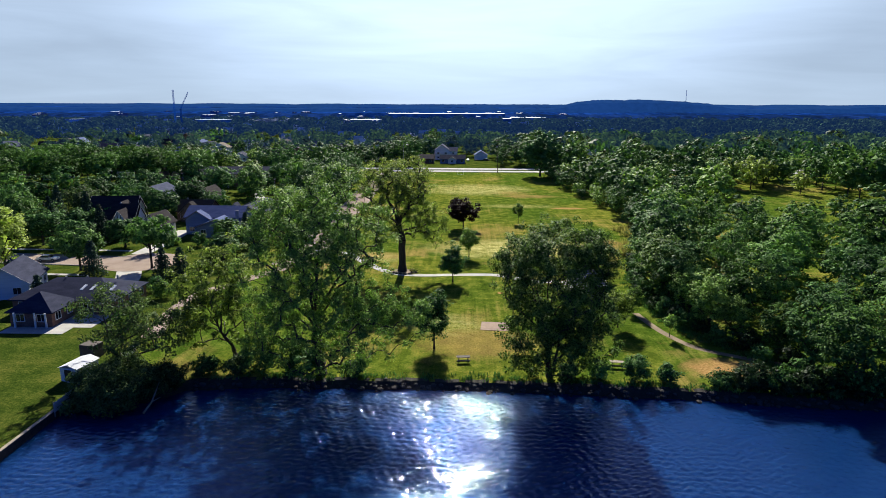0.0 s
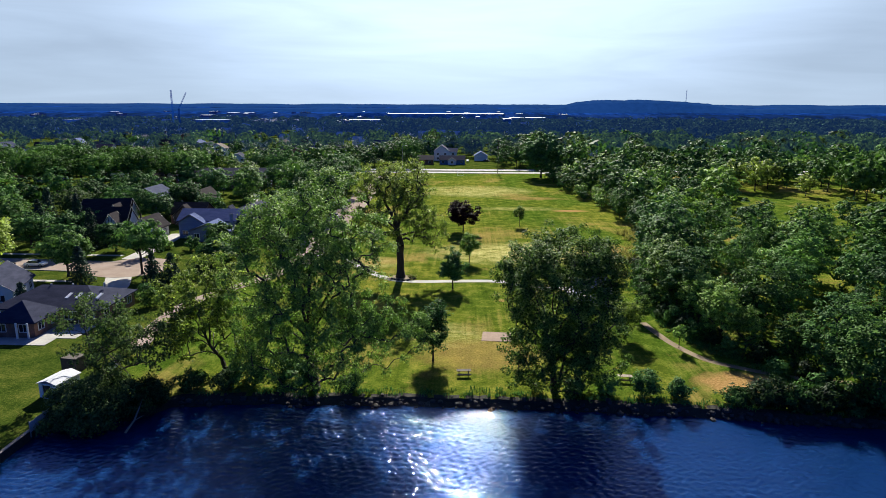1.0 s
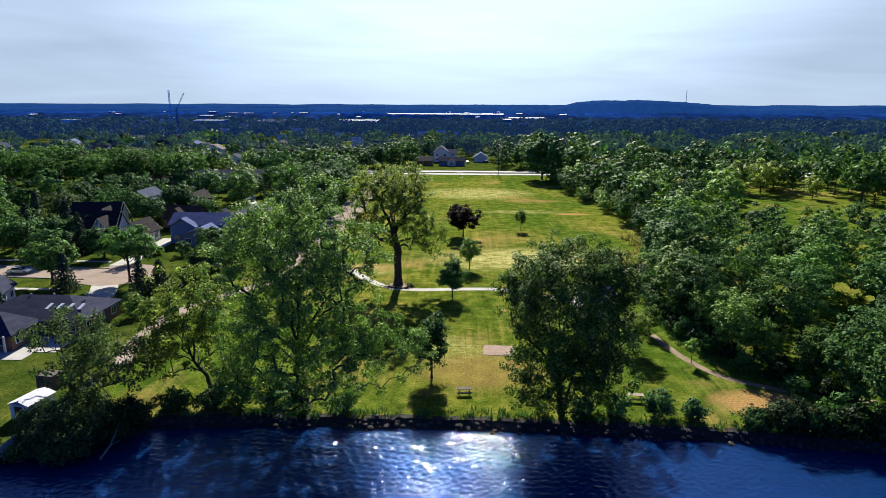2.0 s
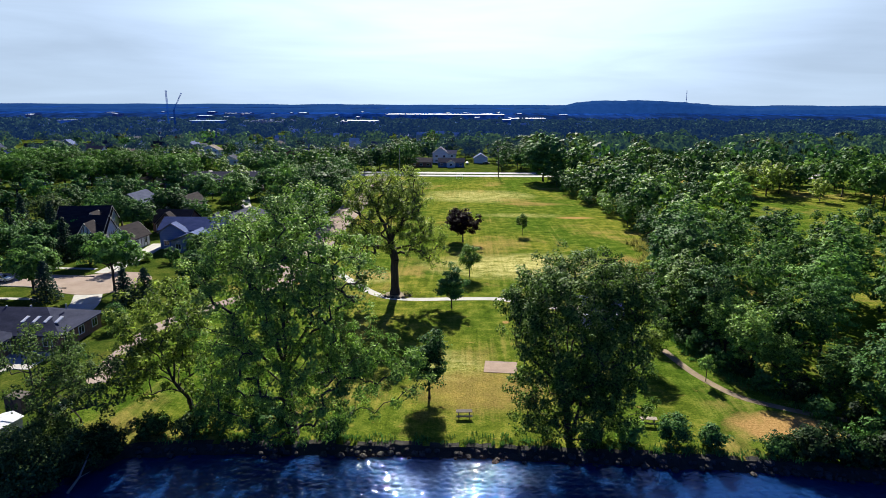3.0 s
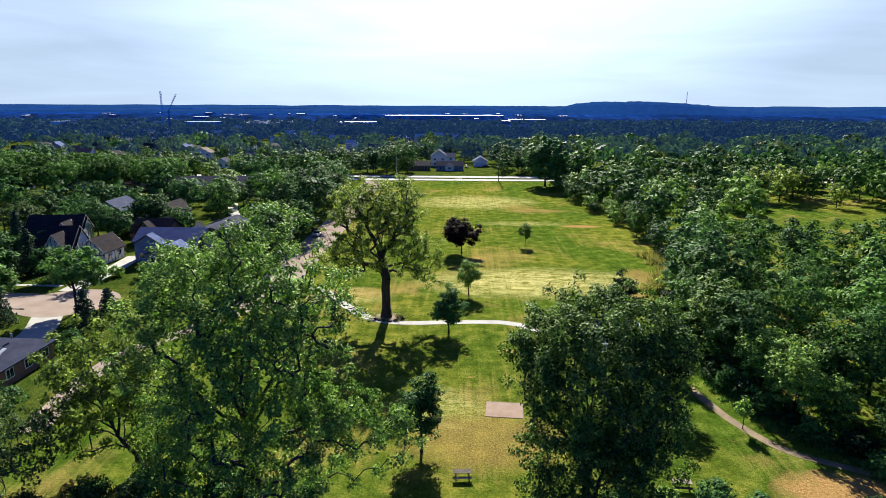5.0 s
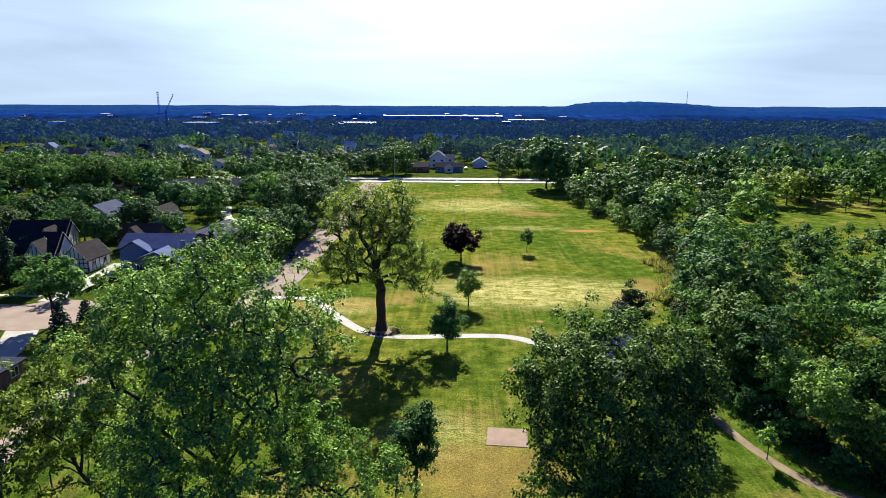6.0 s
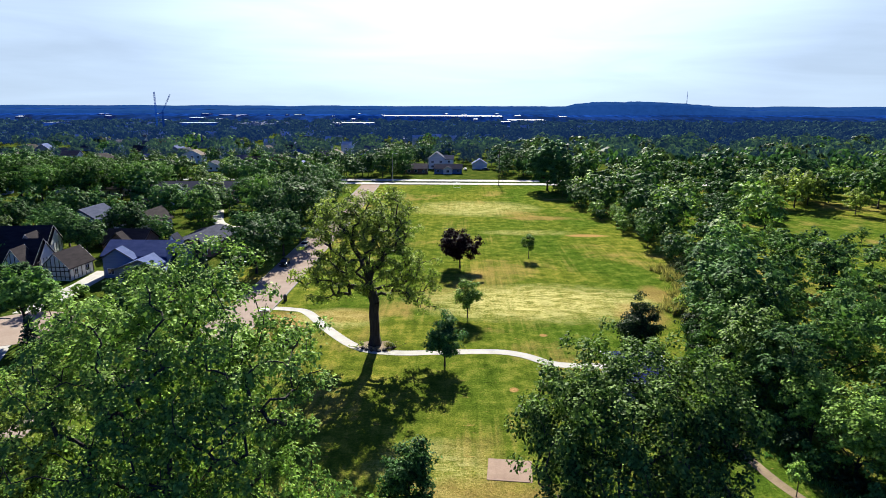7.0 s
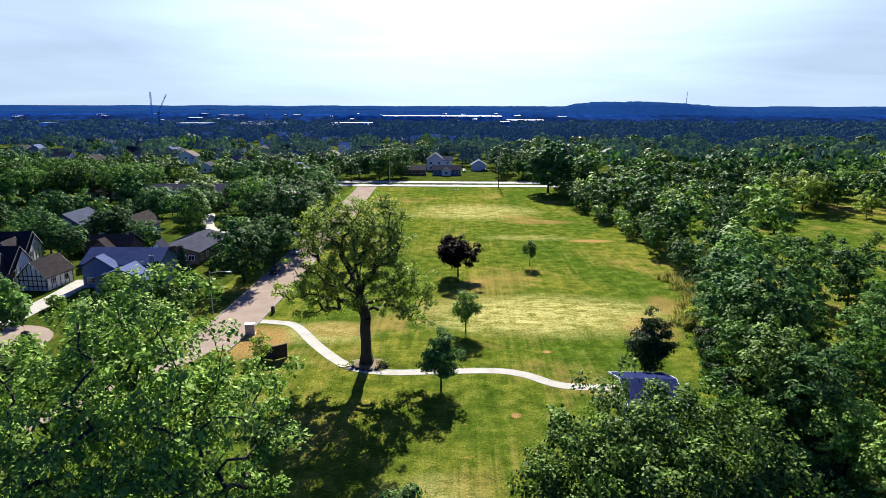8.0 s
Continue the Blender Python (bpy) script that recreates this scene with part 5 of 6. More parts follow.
def car(x, y, turn, paint, label, suv=False):
    c = root("car", at(x, y, 0.05, turn), label, "car", "parked cars")
    hh = 0.25 if suv else 0.0
    bm = bmesh.new()
    side = [(-2.2, 0.35), (2.15, 0.35), (2.25, 0.62), (2.1, 0.86 + hh), (0.95, 0.98 + hh), (-1.9, 1.0 + hh), (-2.25, 0.85 + hh)]
    L = [bm.verts.new((p, -0.87, z)) for p, z in side]
    R = [bm.verts.new((p, 0.87, z)) for p, z in side]
    bm.faces.new(L)
    bm.faces.new(R[::-1])
    for i in range(len(side)):
        k = (i + 1) % len(side)
        bm.faces.new((L[k], L[i], R[i], R[k]))
    bmesh.ops.bevel(bm, geom=bm.edges[:], offset=0.07, segments=2, affect="EDGES", profile=0.6)
    b = part("body", bm, paint, c)
    bm = bmesh.new()
    z0, z1 = 0.97 + hh, 1.42 + 1.5 * hh
    lo = [(-1.95 if suv else -1.7, -0.8), (1.05, -0.8), (1.05, 0.8), (-1.95 if suv else -1.7, 0.8)]
    hi = [(-1.7 if suv else -1.05, -0.64), (0.3, -0.64), (0.3, 0.64), (-1.7 if suv else -1.05, 0.64)]
    vs = [bm.verts.new((*p, z0)) for p in lo] + [bm.verts.new((*p, z1)) for p in hi]
    for f in ((0, 1, 5, 4), (1, 2, 6, 5), (2, 3, 7, 6), (3, 0, 4, 7), (3, 2, 1, 0), (4, 5, 6, 7)):
        bm.faces.new([vs[i] for i in f])
    part("glasshouse", bm, GLASS, b, "dark tinted glass")
    boxed("roof", (hi[0][0] - 0.04, -0.66, z1 - 0.02, 0.34, 0.66, z1 + 0.05), paint, c, bevel=0.02)
    for px in (-1.35, 1.4):
        for py in (-0.8, 0.8):
            bm = bmesh.new()
            bmesh.ops.create_cone(bm, cap_ends=True, segments=18, radius1=0.34, radius2=0.34, depth=0.22, matrix=Matrix.Translation((px, py, 0.34)) @ Matrix.Rotation(math.pi / 2, 4, "X"))
            wh = part("wheel", bm, TYRE, c, "black rubber tyre")
            bm = bmesh.new()
            bmesh.ops.create_cone(bm, cap_ends=True, segments=14, radius1=0.2, radius2=0.2, depth=0.25, matrix=Matrix.Translation((px, py, 0.34)) @ Matrix.Rotation(math.pi / 2, 4, "X"))
            part("rim", bm, GREY, wh)
    for py in (-0.62, 0.62):
        boxed("headlight", (2.17, py - 0.17, 0.62, 2.26, py + 0.17, 0.78), TRIM, c)
        boxed("tail_light", (-2.27, py - 0.17, 0.66, -2.2, py + 0.17, 0.82), REDLIGHT, c)
    return c


TYRE = simple("rubber", (0.015, 0.015, 0.015), (0.035, 0.035, 0.035), 5, 0.9)
REDLIGHT = simple("lens_red", (0.25, 0.01, 0.01), (0.35, 0.02, 0.02), 5, 0.3)
PAINT = {"black": simple("paint_black", (0.012, 0.013, 0.016), (0.02, 0.02, 0.025), 2, 0.25, spec=0.5), "white": simple("paint_white", (0.7, 0.7, 0.7), (0.8, 0.8, 0.8), 2, 0.25, spec=0.5),
         "red": simple("paint_red", (0.2, 0.015, 0.012), (0.28, 0.02, 0.016), 2, 0.25, spec=0.5), "silver": simple("paint_silver", (0.4, 0.41, 0.43), (0.5, 0.5, 0.52), 2, 0.3, metal=0.5)}
car(-41.0, 183.8, -88, PAINT["black"], "black car parked at the kerb of the park street")
car(-40.9, 203, -90, PAINT["silver"], "silver car parked at the kerb of the park street")
car(-101, 136.5, 82, PAINT["black"], "black utility vehicle standing on a driveway", True)
car(-96, 139.5, 5, PAINT["white"], "white car standing on the residential street")
car(-100.5, 217.5, 15, PAINT["white"], "white car standing beside a house")
car(-116, 150, 60, PAINT["silver"], "silver car on a driveway between lawns")
car(15, 408, 10, PAINT["black"], "black car standing beside a garage")
car(3, 407, 90, PAINT["white"], "white car standing on a driveway")
for i in range(6):
    car(-58 - 5.2 * i, 336.0 + 0.6 * (i % 2), 8 * (i % 3), PAINT[("white", "silver", "black")[i % 3]], ("white", "silver", "black")[i % 3] + " car parked near the far street")

# ---- trees among the houses ----


YARDS = [(-104, -90, 164, 178), (-91, -81, 167, 185), (-74, -60, 186, 213), (-100, -80, 168, 182), (-113, -97, 181, 193), (-80, -57, 162, 184), (-90, -78, 183, 196), (-114, -97, 214, 230), (-100, -86, 217, 231), (-80, -60, 202, 219), (-48, -32, 130, 345), (-86, -78, 145, 178), (-90, -70, 226, 264), (-76, -46, 225, 234), (-70, -52, 234, 270)]


def clear_spot(x, y):
    return not any(a - 1.5 < x < b + 1.5 and c - 1.5 < y < d + 1.5 for a, b, c, d in YARDS)


def spruce(x, y, h, r, label="dark blue-green spruce beside a house"):
    t = root("spruce", at(x, y), label, "conifer", "spruces among the houses")
    quads("trunk", tubes(np.array([[0, 0, 0.0], [0, 0, h * 0.5]]), np.array([[0, 0, h * 0.5], [0, 0, h * 0.97]]), np.array([0.18, 0.1]), np.array([0.1, 0.02])), BARK, t)
    c = []
    for k in range(int(h * 2.2)):
        z = h * (0.08 + 0.9 * k / (h * 2.2))
        rr = r * (1 - z / h) ** 0.85
        nb = max(4, int(9 * rr / r + 3))
        for b in range(nb):
            a = 2 * math.pi * (b + rng.random()) / nb
            for s in (0.35, 0.65, 0.95):
                c.append((rr * s * math.cos(a), rr * s * math.sin(a), z - 0.22 * rr * s))
    quads("crown", leaves(rng, np.array(c), 0.2, 7, 0.36, 0.5, 0.5), LEAF["blue"], t)


for x, y, h, r in ((-54.2, 167.0, 10.5, 3.0), (-57.6, 163.5, 8.5, 2.6), (-78.2, 127.2, 8.4, 3.0), (-62.6, 126.2, 7.4, 2.6), (-60.4, 129.5, 6.6, 2.4), (-93.5, 158, 11, 3.2), (-104, 170, 13, 3.2), (-112, 166, 12, 3), (-90.5, 119.5, 5.5, 1.9), (-77, 108, 6.0, 2.0), (-120, 182, 13, 3.4)):
    spruce(x, y, h, r)


def yard_tree(x, y, h, r, clear, leaf, label, n=100, per=26, size=0.62, group="trees in the gardens", flat=0.6, tr=0.26):
    hz = (h - clear) / 2
    lobes = [(0, 0, clear + hz, r, r, hz * 0.95)]
    for k in range(5):
        a = k * 1.26 + rng.random()
        lobes.append((0.62 * r * math.cos(a), 0.62 * r * math.sin(a), clear + hz * (0.6 + 0.8 * rng.random()), 0.5 * r, 0.5 * r, 0.4 * hz))
    return tree("tree", rng, at(x, y, 0, 90 * rng.random()), clear, tr, lobes, n, per, size, 0.8, leaf, label, group=group, sides=4, inner=0.2, flat=flat, thick=0.05, loose=0.35, up=0.7, droop=0.15, heart_fill=0.62, limbs=5, shell=6.0)


for x, y, h, r, clear, leaf in ((-68.9, 134.0, 12.4, 5.4, 4.2, "wood"), (-83.5, 131.5, 9.6, 5.0, 3.0, "wood"), (-98.4, 129.0, 16.5, 5.6, 2.0, "yellow"), (-43.6, 209, 19, 7.0, 3.5, "shade"), (-46, 236, 15, 6.0, 2.5, "shade"), (-46, 252, 14, 5.6, 2.5, "wood"), (-48, 270, 15, 6, 2.5, "shade"), (-45.2, 176, 13.4, 6.4, 1.2, "shade"), (-46, 219, 18.8, 8.0, 3.0, "shade"),
                                (-62.5, 238, 17.5, 7.2, 3.0, "wood"), (-74.3, 219, 15.5, 5.0, 2.0, "wood"), (-92, 211, 10.8, 5.2, 2.2, "shade"), (-114, 212, 10.5, 5.6, 2.0, "shade"), (-101, 163, 9.0, 4.6, 2.2, "shade"),
                                (-121, 196, 11, 5.8, 2.2, "olive"), (-124, 170, 12, 6, 2, "wood"), (-116, 134, 12, 5.5, 2, "shade"), (-108, 156, 10, 5, 2, "shade"), (-96, 150.5, 8, 4, 2, "shade"), (-128, 214, 12, 6, 2, "shade"), (-132, 148, 12, 6, 2, "shade"), (-140, 190, 12, 6, 2, "shade"), (-110, 112, 10, 5, 2, "shade"), (-46, 207, 9, 3.8, 2, "shade"), (-86, 155, 7.5, 4.2, 1.6, "shade"), (-57, 150, 9.0, 4.0, 1.5, "wood"), (-55, 140, 7.0, 3.4, 1.2, "shade")):
    yard_tree(x, y, h, r, clear, leaf, {"wood": "green spreading tree in a garden", "shade": "dark green dense tree in a garden", "yellow": "light green tall tree in a garden", "olive": "olive green tree in a garden"}[leaf])
for x, y, h, r, leaf in ((-60, 118, 2.4, 1.6, "dark"), (-56.5, 113, 3.2, 2.0, "green"), (-54.5, 96, 3.4, 2.4, "dark"), (-63, 156, 2.0, 1.6, "yellow"), (-79.5, 184, 1.6, 1.6, "reed"), (-95, 200, 2.4, 2.0, "olive"), (-60, 158, 3.0, 2.2, "dark"), (-74.5, 158, 2.4, 1.8, "green"), (-49.5, 186, 2.2, 1.8, "green"), (-50, 196, 2.4, 2.0, "dark")):
    bush(x, y, h, r, leaf, "rounded garden shrub beside a house", z=0, n=22, per=40, size=0.34, group="shrubs in the gardens")

for x, y, h, r in ((-43.8, 193, 12, 5.0), (-57, 228, 13, 5.2), (-93, 192, 10, 4.8), (-103, 201, 11, 5.4), (-55.5, 203, 10, 4.0), (-118, 228, 13, 6.4), (-82, 244, 12, 5.4), (-94, 240, 13, 6.0), (-56, 252, 12, 5.4), (-66, 276, 13, 6.0), (-77, 266, 12, 5.0)):
    yard_tree(x, y, h, r, 2.0, "shade", "dark green dense tree in a garden", 90, 30)
yard_tree(38.8, 321, 24, 10.5, 1.0, "shade", "very large dark green tree at the corner of the field", 300, 40, 0.95, tr=0.5)
# random shrubs added to darken lawns that lie in shade
g = np.random.default_rng(77)
for i in range(95):
    x, y = -128 + 80 * g.random(), 152 + 108 * g.random()
    if clear_spot(x, y):
        bush(x, y, 1.6 + 2.4 * g.random(), 1.4 + 1.4 * g.random(), ("dark", "dark", "olive", "green")[i % 4], "rounded garden shrub beside a house", z=0, n=13, per=20, size=0.56, group="shrubs in the gardens")

# a tall row of old trees, the streets behind, and the woods to the far edge
FOOT = [(-125, -81, 264, 290), (-70, -54, 255, 269), (-64, -51, 234, 246), (-24, 0, 408, 430), (-34, 5, 382, 398), (4, 20, 405, 425), (88, 116, 452, 470), (-47, -31, 130, 345), (-200, 240, 335, 366), (-86, -44, 226, 233), (-100, -76, 100, 170), (-125, -96, 205, 230), (-112, -52, 160, 222), (-125, -44, 225, 262), (0, 48, 366, 440)]


def clear_of(x, y, pad=4.0):
    return not any(a - pad < x < b + pad and c - pad < y < d + pad for a, b, c, d in FOOT)


houses_far = []
g = np.random.default_rng(23)
for j in range(8):
    for i in range(11):
        x = -330 + 27 * i + g.normal() * 4
        y = 300 + 48 * j + g.normal() * 5
        if x < 40 and clear_of(x, y, 9) and -0.8 * y - 20 < x and not (x > -52 and y < 380):
            houses_far.append((x, y))
cols = [("white", "grey"), ("brick", "brown"), ("blue", "slate"), ("white", "slate"), ("tan", "brown"), ("grey", "blue"), ("white", "tan")]
for i, (x, y) in enumerate(houses_far):
    wl_, rf = cols[i % 7]
    two = i % 3 == 0
    w_, d_ = 4.6 + g.random() * 1.6, 4 + g.random()
    house({"white": "white", "brick": "brown brick", "blue": "blue-grey", "tan": "tan", "grey": "grey"}[wl_] + " house with a " + {"grey": "grey", "brown": "brown", "slate": "dark", "blue": "blue-grey", "tan": "tan"}[rf] + " roof among trees", x, y, 8 * g.normal(), [(-w_, -d_, w_, d_, 5.4 if two else 3.0, 2.4 + g.random(), "xy"[i % 2], wl_, rf)], y < 480)
    FOOT.append((x - 5.5, x + 5.5, y - 13, y + 3))

flat_top = []
g = np.random.default_rng(88)
CANOPY = [(-119, 272, 0.92), (-136, 268, 1.0), (-150, 262, 0.96), (-147, 280, 1.04), (-163, 270, 1.06), (-164, 254, 0.92), (-178, 262, 1.0), (-180, 280, 1.08), (-193, 270, 1.02), (-195, 254, 0.92), (-208, 264, 1.0), (-210, 282, 1.06), (-133, 284, 0.94), (-122, 290, 0.9), (-165, 292, 1.0), (-196, 294, 1.0), (-224, 272, 1.05), (-228, 292, 1.0), (-150, 300, 0.95)]
for i, (x, y, k) in enumerate(CANOPY):
    if len(flat_top) < 2:
        flat_top.append(tree("tree", rng, at(x, y), 4.5, 0.42, [(0, 0, 10.8, 9.4, 9.4, 6.2), (2.5, 2, 13.2, 7.5, 7.5, 3.6), (-3, -2, 12.6, 7.5, 7.5, 3.6)], 260, 22, 0.62, 0.72, "wood", "tall old tree with a broad flat-topped crown", group="old trees behind the gardens", sides=4, inner=0.0, thick=0.1, flat=0.45, droop=0.1, loose=0.22, heart_fill=0.8, limbs=6, shell=7.0, heart_n=110, heart_size=0.2))
    else:
        copy_thing(flat_top[i % 2], at(x, y, 0, 360 * g.random(), k))
for x, y, s, i in ((-113, 261, 0.72, 1), (-97, 257, 0.66, 4), (-122, 247, 0.75, 1), (-88, 262, 0.6, 5), (-106, 244, 0.55, 1), (-127, 236, 0.7, 4), (-198, 240, 0.9, 1), (-176, 236, 0.9, 0), (-150, 234, 0.85, 4), (-132, 228, 0.9, 1), (-158, 216, 0.8, 0), (-140, 205, 0.85, 4), (-134, 186, 0.8, 1), (-150, 182, 0.8, 0), (-146, 160, 0.8, 4), (-52.6, 356, 0.8, 1), (-36, 372, 1.0, 0), (-30, 380, 1.0, 4), (34, 380, 0.9, 0), (28, 432, 1.1, 1), (42, 430, 1.1, 0), (-54, 280, 1.0, 4), (-64, 292, 1.1, 0), (-56, 306, 0.9, 1), (-72, 312, 1.0, 2), (-86, 300, 1.0, 4)):
    mid_tree(x, y, i, 77 * s, s, "trees among the houses")
# small trees added to cover sunlit lawn that should lie in shade
for x, y, s, i in ((-80, 207, 0.5, 4), (-98, 208, 0.55, 1), (-66, 226, 0.5, 4), (-53, 190, 0.5, 1), (-52, 214, 0.6, 4), (-99, 172, 0.55, 1), (-76, 150, 0.42, 4), (-113, 202, 0.6, 1), (-86, 214, 0.42, 4), (-97, 236, 0.6, 1), (-110, 238, 0.6, 4), (-70, 250, 0.6, 1), (-80, 256, 0.55, 4), (-88, 252, 0.5, 1), (-118, 216, 0.5, 4), (-126, 204, 0.6, 1), (-116, 174, 0.55, 4), (-122, 160, 0.6, 1), (-54, 158, 0.42, 4)):
    mid_tree(x, y, i, 143 * s + x, s, "trees among the houses")
count = 0
for x, y, a, turn in spread_points(-330, 60, 236, 470, 12.5, 2.6, 31):
    if -0.74 * y - 14 < x < -50 + max(0, (y - 366)) * 3 and clear_of(x, y) and not (-205 < x < -120 and y < 292):
        kind_, size_ = (0, 1, 2, 4, 5, 1)[int(a * 6)], 0.68 + 0.4 * ((a * 71) % 1)
        if y < 330 and count < 110:
            mid_tree(x, y, kind_, turn, size_)
            count += 1
        elif y < 366 or (a * 97) % 1 > 0.35:
            join_tree(x, y, kind_, turn, size_ * (1.0 if y < 366 else 0.74))


for i in range(11):
    join_tree(-66 + 9.5 * i + 2 * math.sin(i * 2.1), 441 + 5 * math.cos(i * 1.7), (1, 4, 0, 2)[i % 4], 70 * i, 0.85 + 0.2 * math.sin(i * 3.3))
for x, y, s in ((-40, 367, 0.9), (-47, 374, 0.8), (-34, 402, 0.9), (-31, 414, 1.0), (24, 388, 0.8), (27, 402, 0.9), (31, 374, 0.8), (-52, 378, 0.9), (-60, 368, 0.8), (-44, 390, 0.9), (-40, 408, 1.0), (-22, 434, 1.0), (-8, 436, 0.9), (22, 420, 0.9), (36, 392, 0.9), (40, 370, 0.9), (46, 384, 1.0), (22, 372, 0.55), (-30, 373, 0.5)):
    join_tree(x, y, 4, 33 * x, s)


def far_trees(name, spots, leaf, label, per, size, r, h):
    """A far wood: crowns of leaf clumps joined into one."""
    g2 = np.random.default_rng(len(spots))
    c = np.array([(x, y, 0) for x, y in spots], float)
    n = len(c)
    d = unit(g2.normal(size=(n, per, 3)))
    d[:, :, 2] = np.abs(d[:, :, 2]) * 1.0 - 0.25
    sc = (0.55 + 0.75 * g2.random((n, 1, 1)) ** 1.4)
    lump = 0.75 + 0.25 * g2.random((n, per, 1)) + 0.12 * np.sin(5 * d[:, :, :1] + c[:, None, :1])
    p = c[:, None] + np.concatenate([d[:, :, :2] * r, d[:, :, 2:] * h * 0.42], 2) * lump * sc + np.array([0, 0, 0.55 * h]) * sc
    p = p.reshape(-1, 3)
    d = d.reshape(-1, 3)
    nrm = unit(d + g2.normal(size=d.shape) * 0.16)
    u = unit(np.cross(nrm, g2.normal(size=d.shape)))
    w = np.cross(nrm, u)
    s = size * (0.6 + 0.8 * g2.random((len(p), 1)))
    v = np.stack([p - u * s * 0.5, p + w * s * 0.4, p + u * s * 0.5, p - w * s * 0.4], 1).reshape(-1, 3)
    cores = [core(g2, (x, y, 0.5 * h * s1, r * s1, r * s1, 0.46 * h * s1), 0.7, 14) for (x, y), s1 in zip(spots, sc[:, 0, 0])]
    tagged(quads(name, np.vstack([v, *cores]), LEAF[leaf], None), label, "woods", kind="stuff")


lists = {"green": [], "dark": [], "far": [], "olive": [], "haze": []}
for x, y, a, turn in spread_points(-640, 640, 330, 760, 15.0, 4.0, 41):
    if abs(x) < 0.74 * y + 25 and clear_of(x, y) and (y > 470 or x > 52) and not (x < 60 and y < 366) and not (y > 620 and ((a * 91) % 1) < 0.2) and not (x < 60 and ((a * 91) % 1) < 0.4):
        if x > 52 and y < 335:
            continue
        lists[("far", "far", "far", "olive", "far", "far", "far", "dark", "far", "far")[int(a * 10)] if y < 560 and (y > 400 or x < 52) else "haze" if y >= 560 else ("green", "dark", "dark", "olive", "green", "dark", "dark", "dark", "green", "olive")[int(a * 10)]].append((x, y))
# far and haze crowns carry blue haze as a glow in their leaves
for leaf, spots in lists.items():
    far_trees("far_woods", spots, leaf, {"far": "haze-dulled green", "dark": "dark green", "haze": "blue-green"}.get(leaf, leaf) + " tree crowns of the far woods", 60, 2.6, 8.2, 15.0)

# the plain behind them: smaller crowns, and pale house fronts and roofs between
rest = [(x, y) for x, y, a, turn in spread_points(-860, 860, 760, 1120, 21.0, 6.0, 43) if abs(x) < 0.74 * y + 25 and a > 0.12]
far_trees("far_woods", rest, "haze", "tree crowns of the distant plain with a blue haze glow", 30, 4.2, 11.0, 14.0)
g = np.random.default_rng(61)
pts, fcs = [], []
for i in range(290):
    y = 470 + 560 * g.random() ** 0.8
    x = -0.7 * y + (0.7 * y + 60 + 160 * (y > 700)) * g.random()
    w, d, h = 2.0 + 3.0 * g.random() ** 2, 3.5, 5.0 + 4.5 * g.random()
    if i > 260:
        y = 1120 + 800 * g.random()
        x, w, d, h = -0.68 * y + 0.85 * y * g.random() ** 1.3, 3 + 12 * g.random() ** 3, 10.5 + 12 * g.random(), 10.5 + 2.0 * g.random()
    if not clear_of(x, y, 10):
        continue
    b = len(pts)
    pts += [(x - w, y, 0), (x + w, y, 0), (x + w, y + 2 * d, 0), (x - w, y + 2 * d, 0), (x - w, y, h), (x + w, y, h), (x + w, y + 2 * d, h), (x - w, y + 2 * d, h), (x - w, y + d, h + (2.2 if d < 10 else 0.4)), (x + w, y + d, h + (2.2 if d < 10 else 0.4))]
    fcs += [tuple(b + q for q in f) for f in ((0, 1, 5, 4), (1, 2, 6, 9, 5), (2, 3, 7, 6), (3, 0, 4, 8, 7), (4, 5, 9, 8), (6, 7, 8, 9))]
# haze put into the base colours: bluish pale tone, haze-blue far walls
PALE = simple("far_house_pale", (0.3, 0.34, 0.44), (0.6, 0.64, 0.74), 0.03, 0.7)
haze_wall = simple("far_house_wall_haze", (0.07, 0.11, 0.26), (0.11, 0.15, 0.32), 0.05, 0.8)
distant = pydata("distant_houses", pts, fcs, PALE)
distant.data.materials.append(haze_wall)
# past 1000 m only roofs stay pale; walls take the painted haze blue
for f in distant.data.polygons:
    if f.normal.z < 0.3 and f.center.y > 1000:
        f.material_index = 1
tagged(distant, "pale houses scattered among the distant trees", "houses", kind="stuff")

for key, vs in joined.items():
    if key == "stem":
        tagged(quads("wood_stems", np.vstack(vs), BARK), "brown stems of the wood behind", "woods", kind="stuff")
    else:
        tagged(quads("wood_crowns", np.vstack(vs), LEAF[key]), "tree crowns of the wood behind", "woods", kind="stuff")

# ---- the distance: wooded plain, warehouse, hill, mast and cranes ----


def haze_glow_material(name, a, b, glow, low=0.41, high=0.6):
    """Far woods over near-black ground tone, with blue haze painted in as emission."""
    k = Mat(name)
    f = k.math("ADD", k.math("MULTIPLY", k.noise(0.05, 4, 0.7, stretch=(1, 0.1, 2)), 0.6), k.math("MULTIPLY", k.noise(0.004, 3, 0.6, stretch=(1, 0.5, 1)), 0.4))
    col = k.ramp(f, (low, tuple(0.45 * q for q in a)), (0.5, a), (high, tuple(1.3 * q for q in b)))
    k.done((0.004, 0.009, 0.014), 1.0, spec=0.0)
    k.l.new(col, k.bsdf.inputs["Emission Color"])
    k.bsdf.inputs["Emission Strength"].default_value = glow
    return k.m


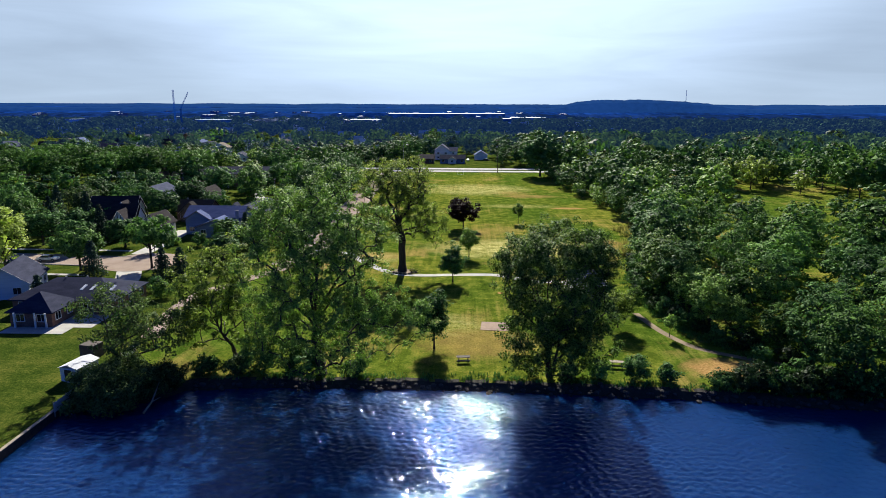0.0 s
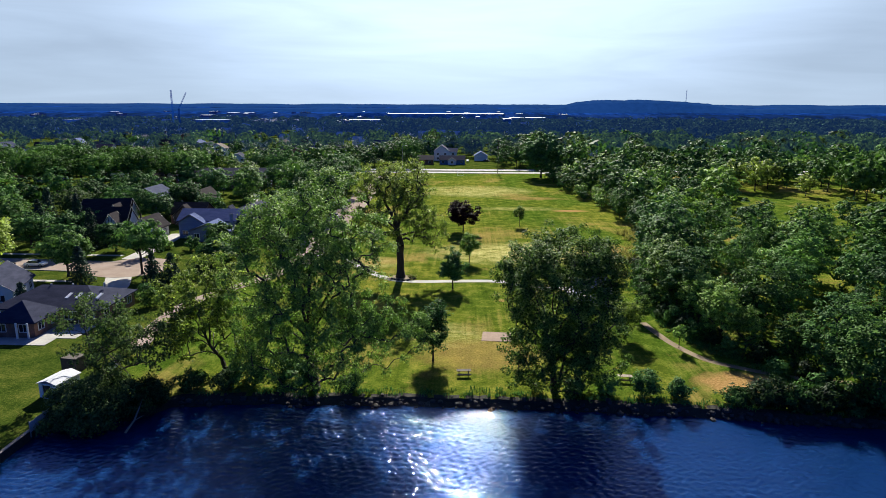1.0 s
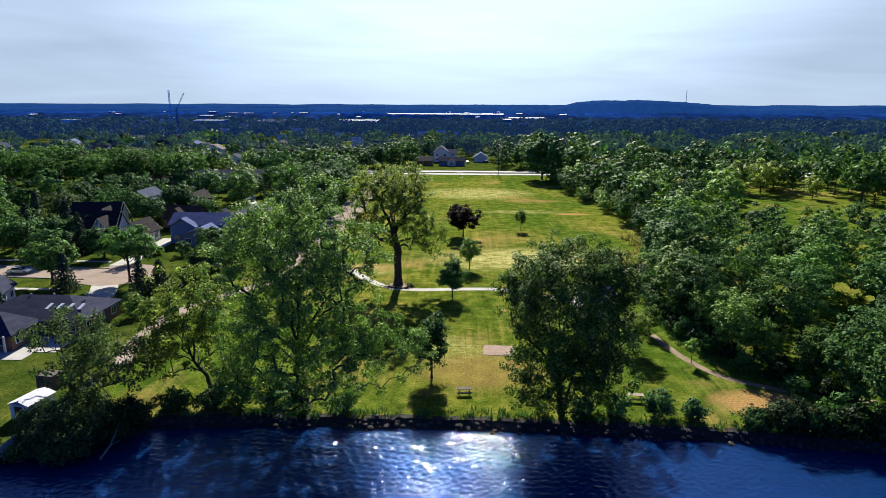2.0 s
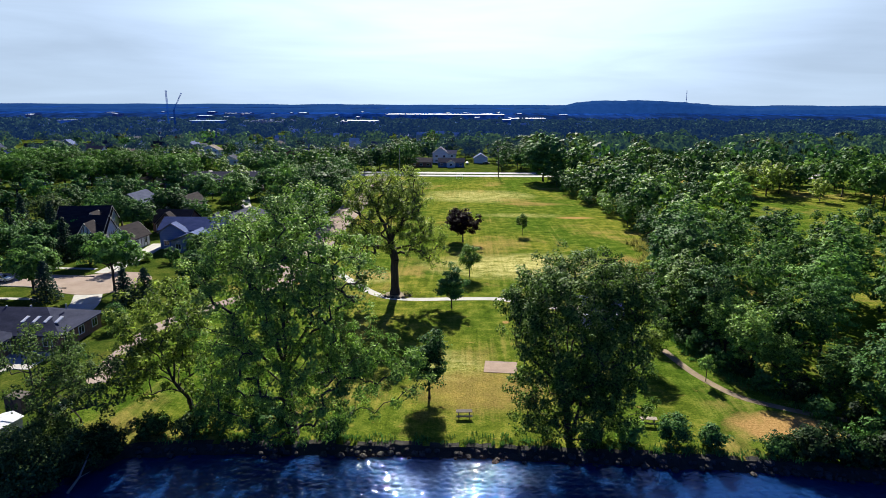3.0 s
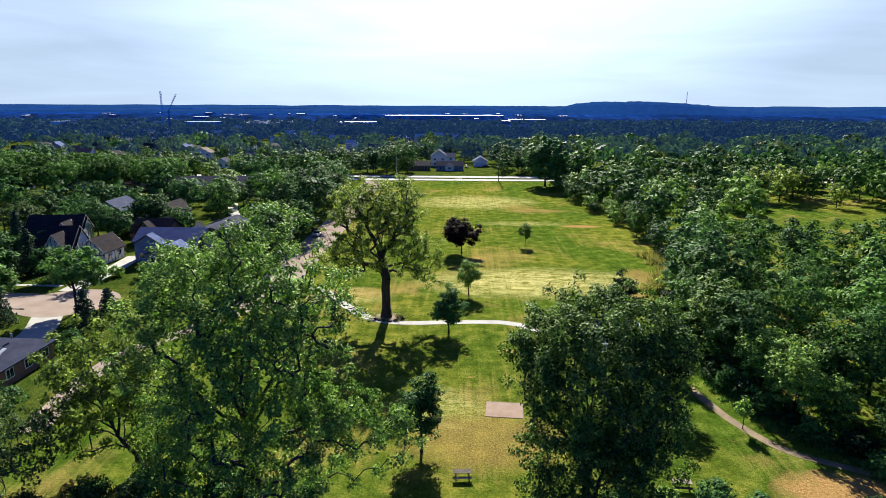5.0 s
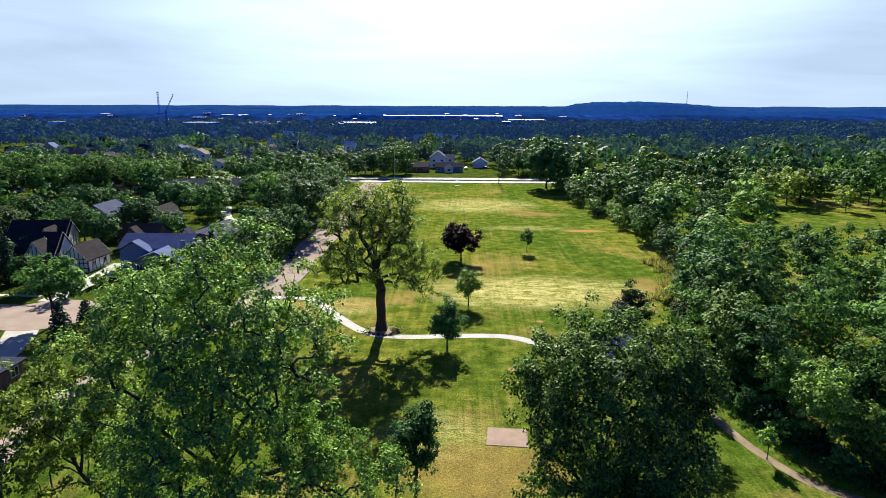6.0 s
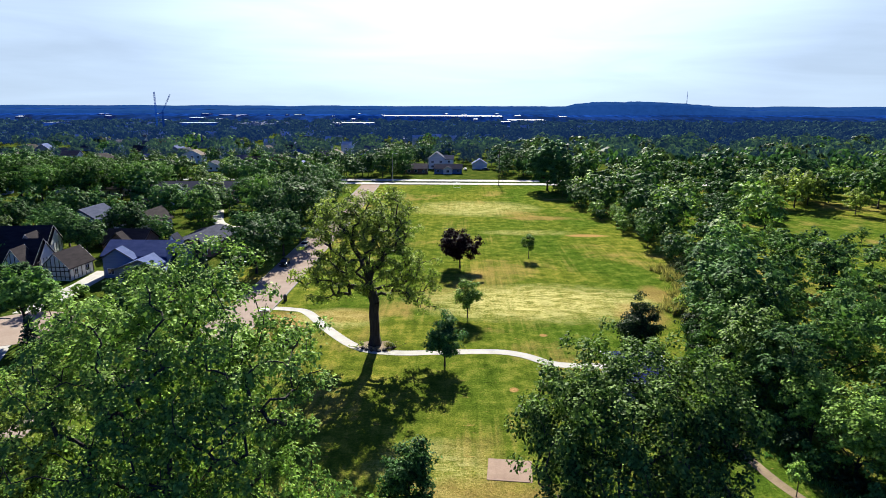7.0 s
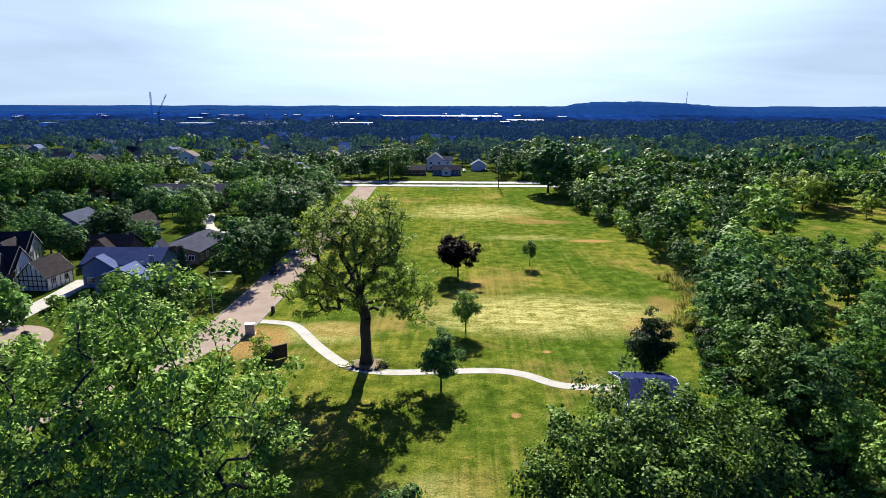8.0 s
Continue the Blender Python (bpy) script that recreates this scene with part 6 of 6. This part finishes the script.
# glowing haze blues, stronger and bluer the further off
FAR = [haze_glow_material("haze_glow_near", (0.007, 0.015, 0.038), (0.016, 0.032, 0.06), 0.55), haze_glow_material("haze_glow_middle", (0.003, 0.017, 0.1), (0.008, 0.03, 0.15), 0.55), haze_glow_material("haze_glow_far", (0.003, 0.03, 0.19), (0.009, 0.048, 0.25), 0.55), haze_glow_material("haze_glow_hill", (0.012, 0.05, 0.19), (0.018, 0.06, 0.205), 0.55, 0.1, 0.9)]


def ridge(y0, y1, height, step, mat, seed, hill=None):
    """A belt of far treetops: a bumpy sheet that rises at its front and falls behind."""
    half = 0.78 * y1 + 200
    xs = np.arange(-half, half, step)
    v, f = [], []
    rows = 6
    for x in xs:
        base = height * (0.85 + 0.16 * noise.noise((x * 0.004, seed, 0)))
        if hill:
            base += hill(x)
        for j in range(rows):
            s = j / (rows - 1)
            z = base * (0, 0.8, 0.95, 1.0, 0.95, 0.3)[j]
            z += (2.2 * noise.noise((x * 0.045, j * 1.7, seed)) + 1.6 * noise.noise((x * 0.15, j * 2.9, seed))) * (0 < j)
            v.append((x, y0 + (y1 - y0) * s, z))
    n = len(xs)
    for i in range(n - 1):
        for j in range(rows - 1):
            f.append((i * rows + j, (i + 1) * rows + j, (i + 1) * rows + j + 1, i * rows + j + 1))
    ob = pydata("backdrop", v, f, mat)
    return tagged(ob, "distant wooded plain, its blue haze painted as a glow", "backdrop", kind="structure")


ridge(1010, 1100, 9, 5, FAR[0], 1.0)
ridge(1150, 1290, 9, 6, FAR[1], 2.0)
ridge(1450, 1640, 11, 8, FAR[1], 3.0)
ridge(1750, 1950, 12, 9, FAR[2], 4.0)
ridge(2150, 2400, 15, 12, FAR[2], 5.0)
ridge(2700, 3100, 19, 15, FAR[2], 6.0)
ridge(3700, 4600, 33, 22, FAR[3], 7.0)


def landfill(x):
    a = float(np.interp(x, (270, 300, 350, 420, 560, 640, 700, 760, 830, 900, 1150, 1230, 1320, 1600), (0, 6, 20, 26, 27, 23, 20, 16, 8, 3, 3, 12, 13, 8)))
    return a


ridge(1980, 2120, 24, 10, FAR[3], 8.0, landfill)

WHITE_FAR = simple("far_roof_white", (0.13, 0.18, 0.29), (0.2, 0.26, 0.38), 0.05, 0.6)
# far walls glow in the painted haze blue of the plain
FAR_WALL_GLOW = FAR[1]


def shed_block(x0, x1, y0, y1, h, label, top=WHITE_FAR):
    b = root("warehouse", at(x0, y0), label, "warehouse", "far warehouses")
    L = x1 - x0
    boxed("wall", (0, 0, 0, L, y1 - y0, h), FAR_WALL_GLOW, b)
    boxed("roof", (-0.5, -0.5, h + 0.01, L + 0.5, y1 - y0 + 0.5, h + 0.5), top, b)
    for i in range(int(L / 24)):
        boxed("loading_door", (8 + 24 * i, -0.3, 0.5, 13 + 24 * i, 0.05, 5.0), WHITE_FAR, b)


shed_block(-261, -164, 1380, 1440, 14.5, "long warehouse with walls and roof in haze-glow blue", FAR[2])
shed_block(-163, 88, 1384, 1450, 13.3, "very long warehouse with a white roof edge")
shed_block(96, 168, 1320, 1370, 7.0, "low warehouse with a white roof")
for x0, x1, y0, hh in ((-372, -330, 880, 12.3), (-560, -548, 890, 12), (-168, -120, 905, 12.4), (62, 74, 1000, 12)):
    shed_block(x0, x1, y0, y0 + 30, hh, "white-roofed works standing above the far trees")
g = np.random.default_rng(5)
pts, fcs = [], []
for i in range(480):
    x, y = (-560 + 700 * g.random(), 1310 + 62 * g.random())
    s, top = 1.2 + 1.5 * g.random(), 2.6
    if i >= 420:
        x, y, s, top = -300 + 80 * g.random() + (110 if i > 460 else 0), 850 + 110 * g.random(), 0.8 + 2.2 * g.random() ** 2, 11.5 + 1.8 * g.random()
    b = len(pts)
    pts += [(x - s, y, 0), (x + s, y, 0), (x + s, y + 4, 0), (x - s, y + 4, 0), (x - s, y, top), (x + s, y, top), (x + s, y + 4, top), (x - s, y + 4, top)]
    fcs += [tuple(b + q for q in f) for f in ((4, 5, 6, 7), (0, 1, 5, 4), (1, 2, 6, 5), (2, 3, 7, 6), (3, 0, 4, 7))]
tagged(pydata("works_yard", pts, fcs, WHITE_FAR), "pale vehicles and small roofs of far works yards", "works yard", kind="stuff")


def lattice(parent, name, p0, p1, w, material, bays):
    """A square lattice member between two points."""
    p0, p1 = np.array(p0, float), np.array(p1, float)
    d = unit(p1 - p0)
    u = unit(np.cross(d, np.array([0.0, 1, 0.001])))
    v = np.cross(d, u)
    a, b = [], []
    cor = [(u * i + v * j) * w / 2 for i, j in ((1, 1), (-1, 1), (-1, -1), (1, -1))]
    for c in cor:
        a.append(p0 + c)
        b.append(p1 + c)
    for k in range(bays):
        q0, q1 = p0 + (p1 - p0) * k / bays, p0 + (p1 - p0) * (k + 1) / bays
        for i in range(4):
            a.append(q0 + cor[i])
            b.append(q1 + cor[(i + 1) % 4])
    r = np.full(len(a), w * 0.09)
    quads(name, tubes(np.array(a), np.array(b), r, r, 4), material, parent)


# cranes and mast wear the haze glow, to sink into the blue distance
crane = root("tower_crane", at(-362, 800), "thin lattice tower crane above the woods", "crane")
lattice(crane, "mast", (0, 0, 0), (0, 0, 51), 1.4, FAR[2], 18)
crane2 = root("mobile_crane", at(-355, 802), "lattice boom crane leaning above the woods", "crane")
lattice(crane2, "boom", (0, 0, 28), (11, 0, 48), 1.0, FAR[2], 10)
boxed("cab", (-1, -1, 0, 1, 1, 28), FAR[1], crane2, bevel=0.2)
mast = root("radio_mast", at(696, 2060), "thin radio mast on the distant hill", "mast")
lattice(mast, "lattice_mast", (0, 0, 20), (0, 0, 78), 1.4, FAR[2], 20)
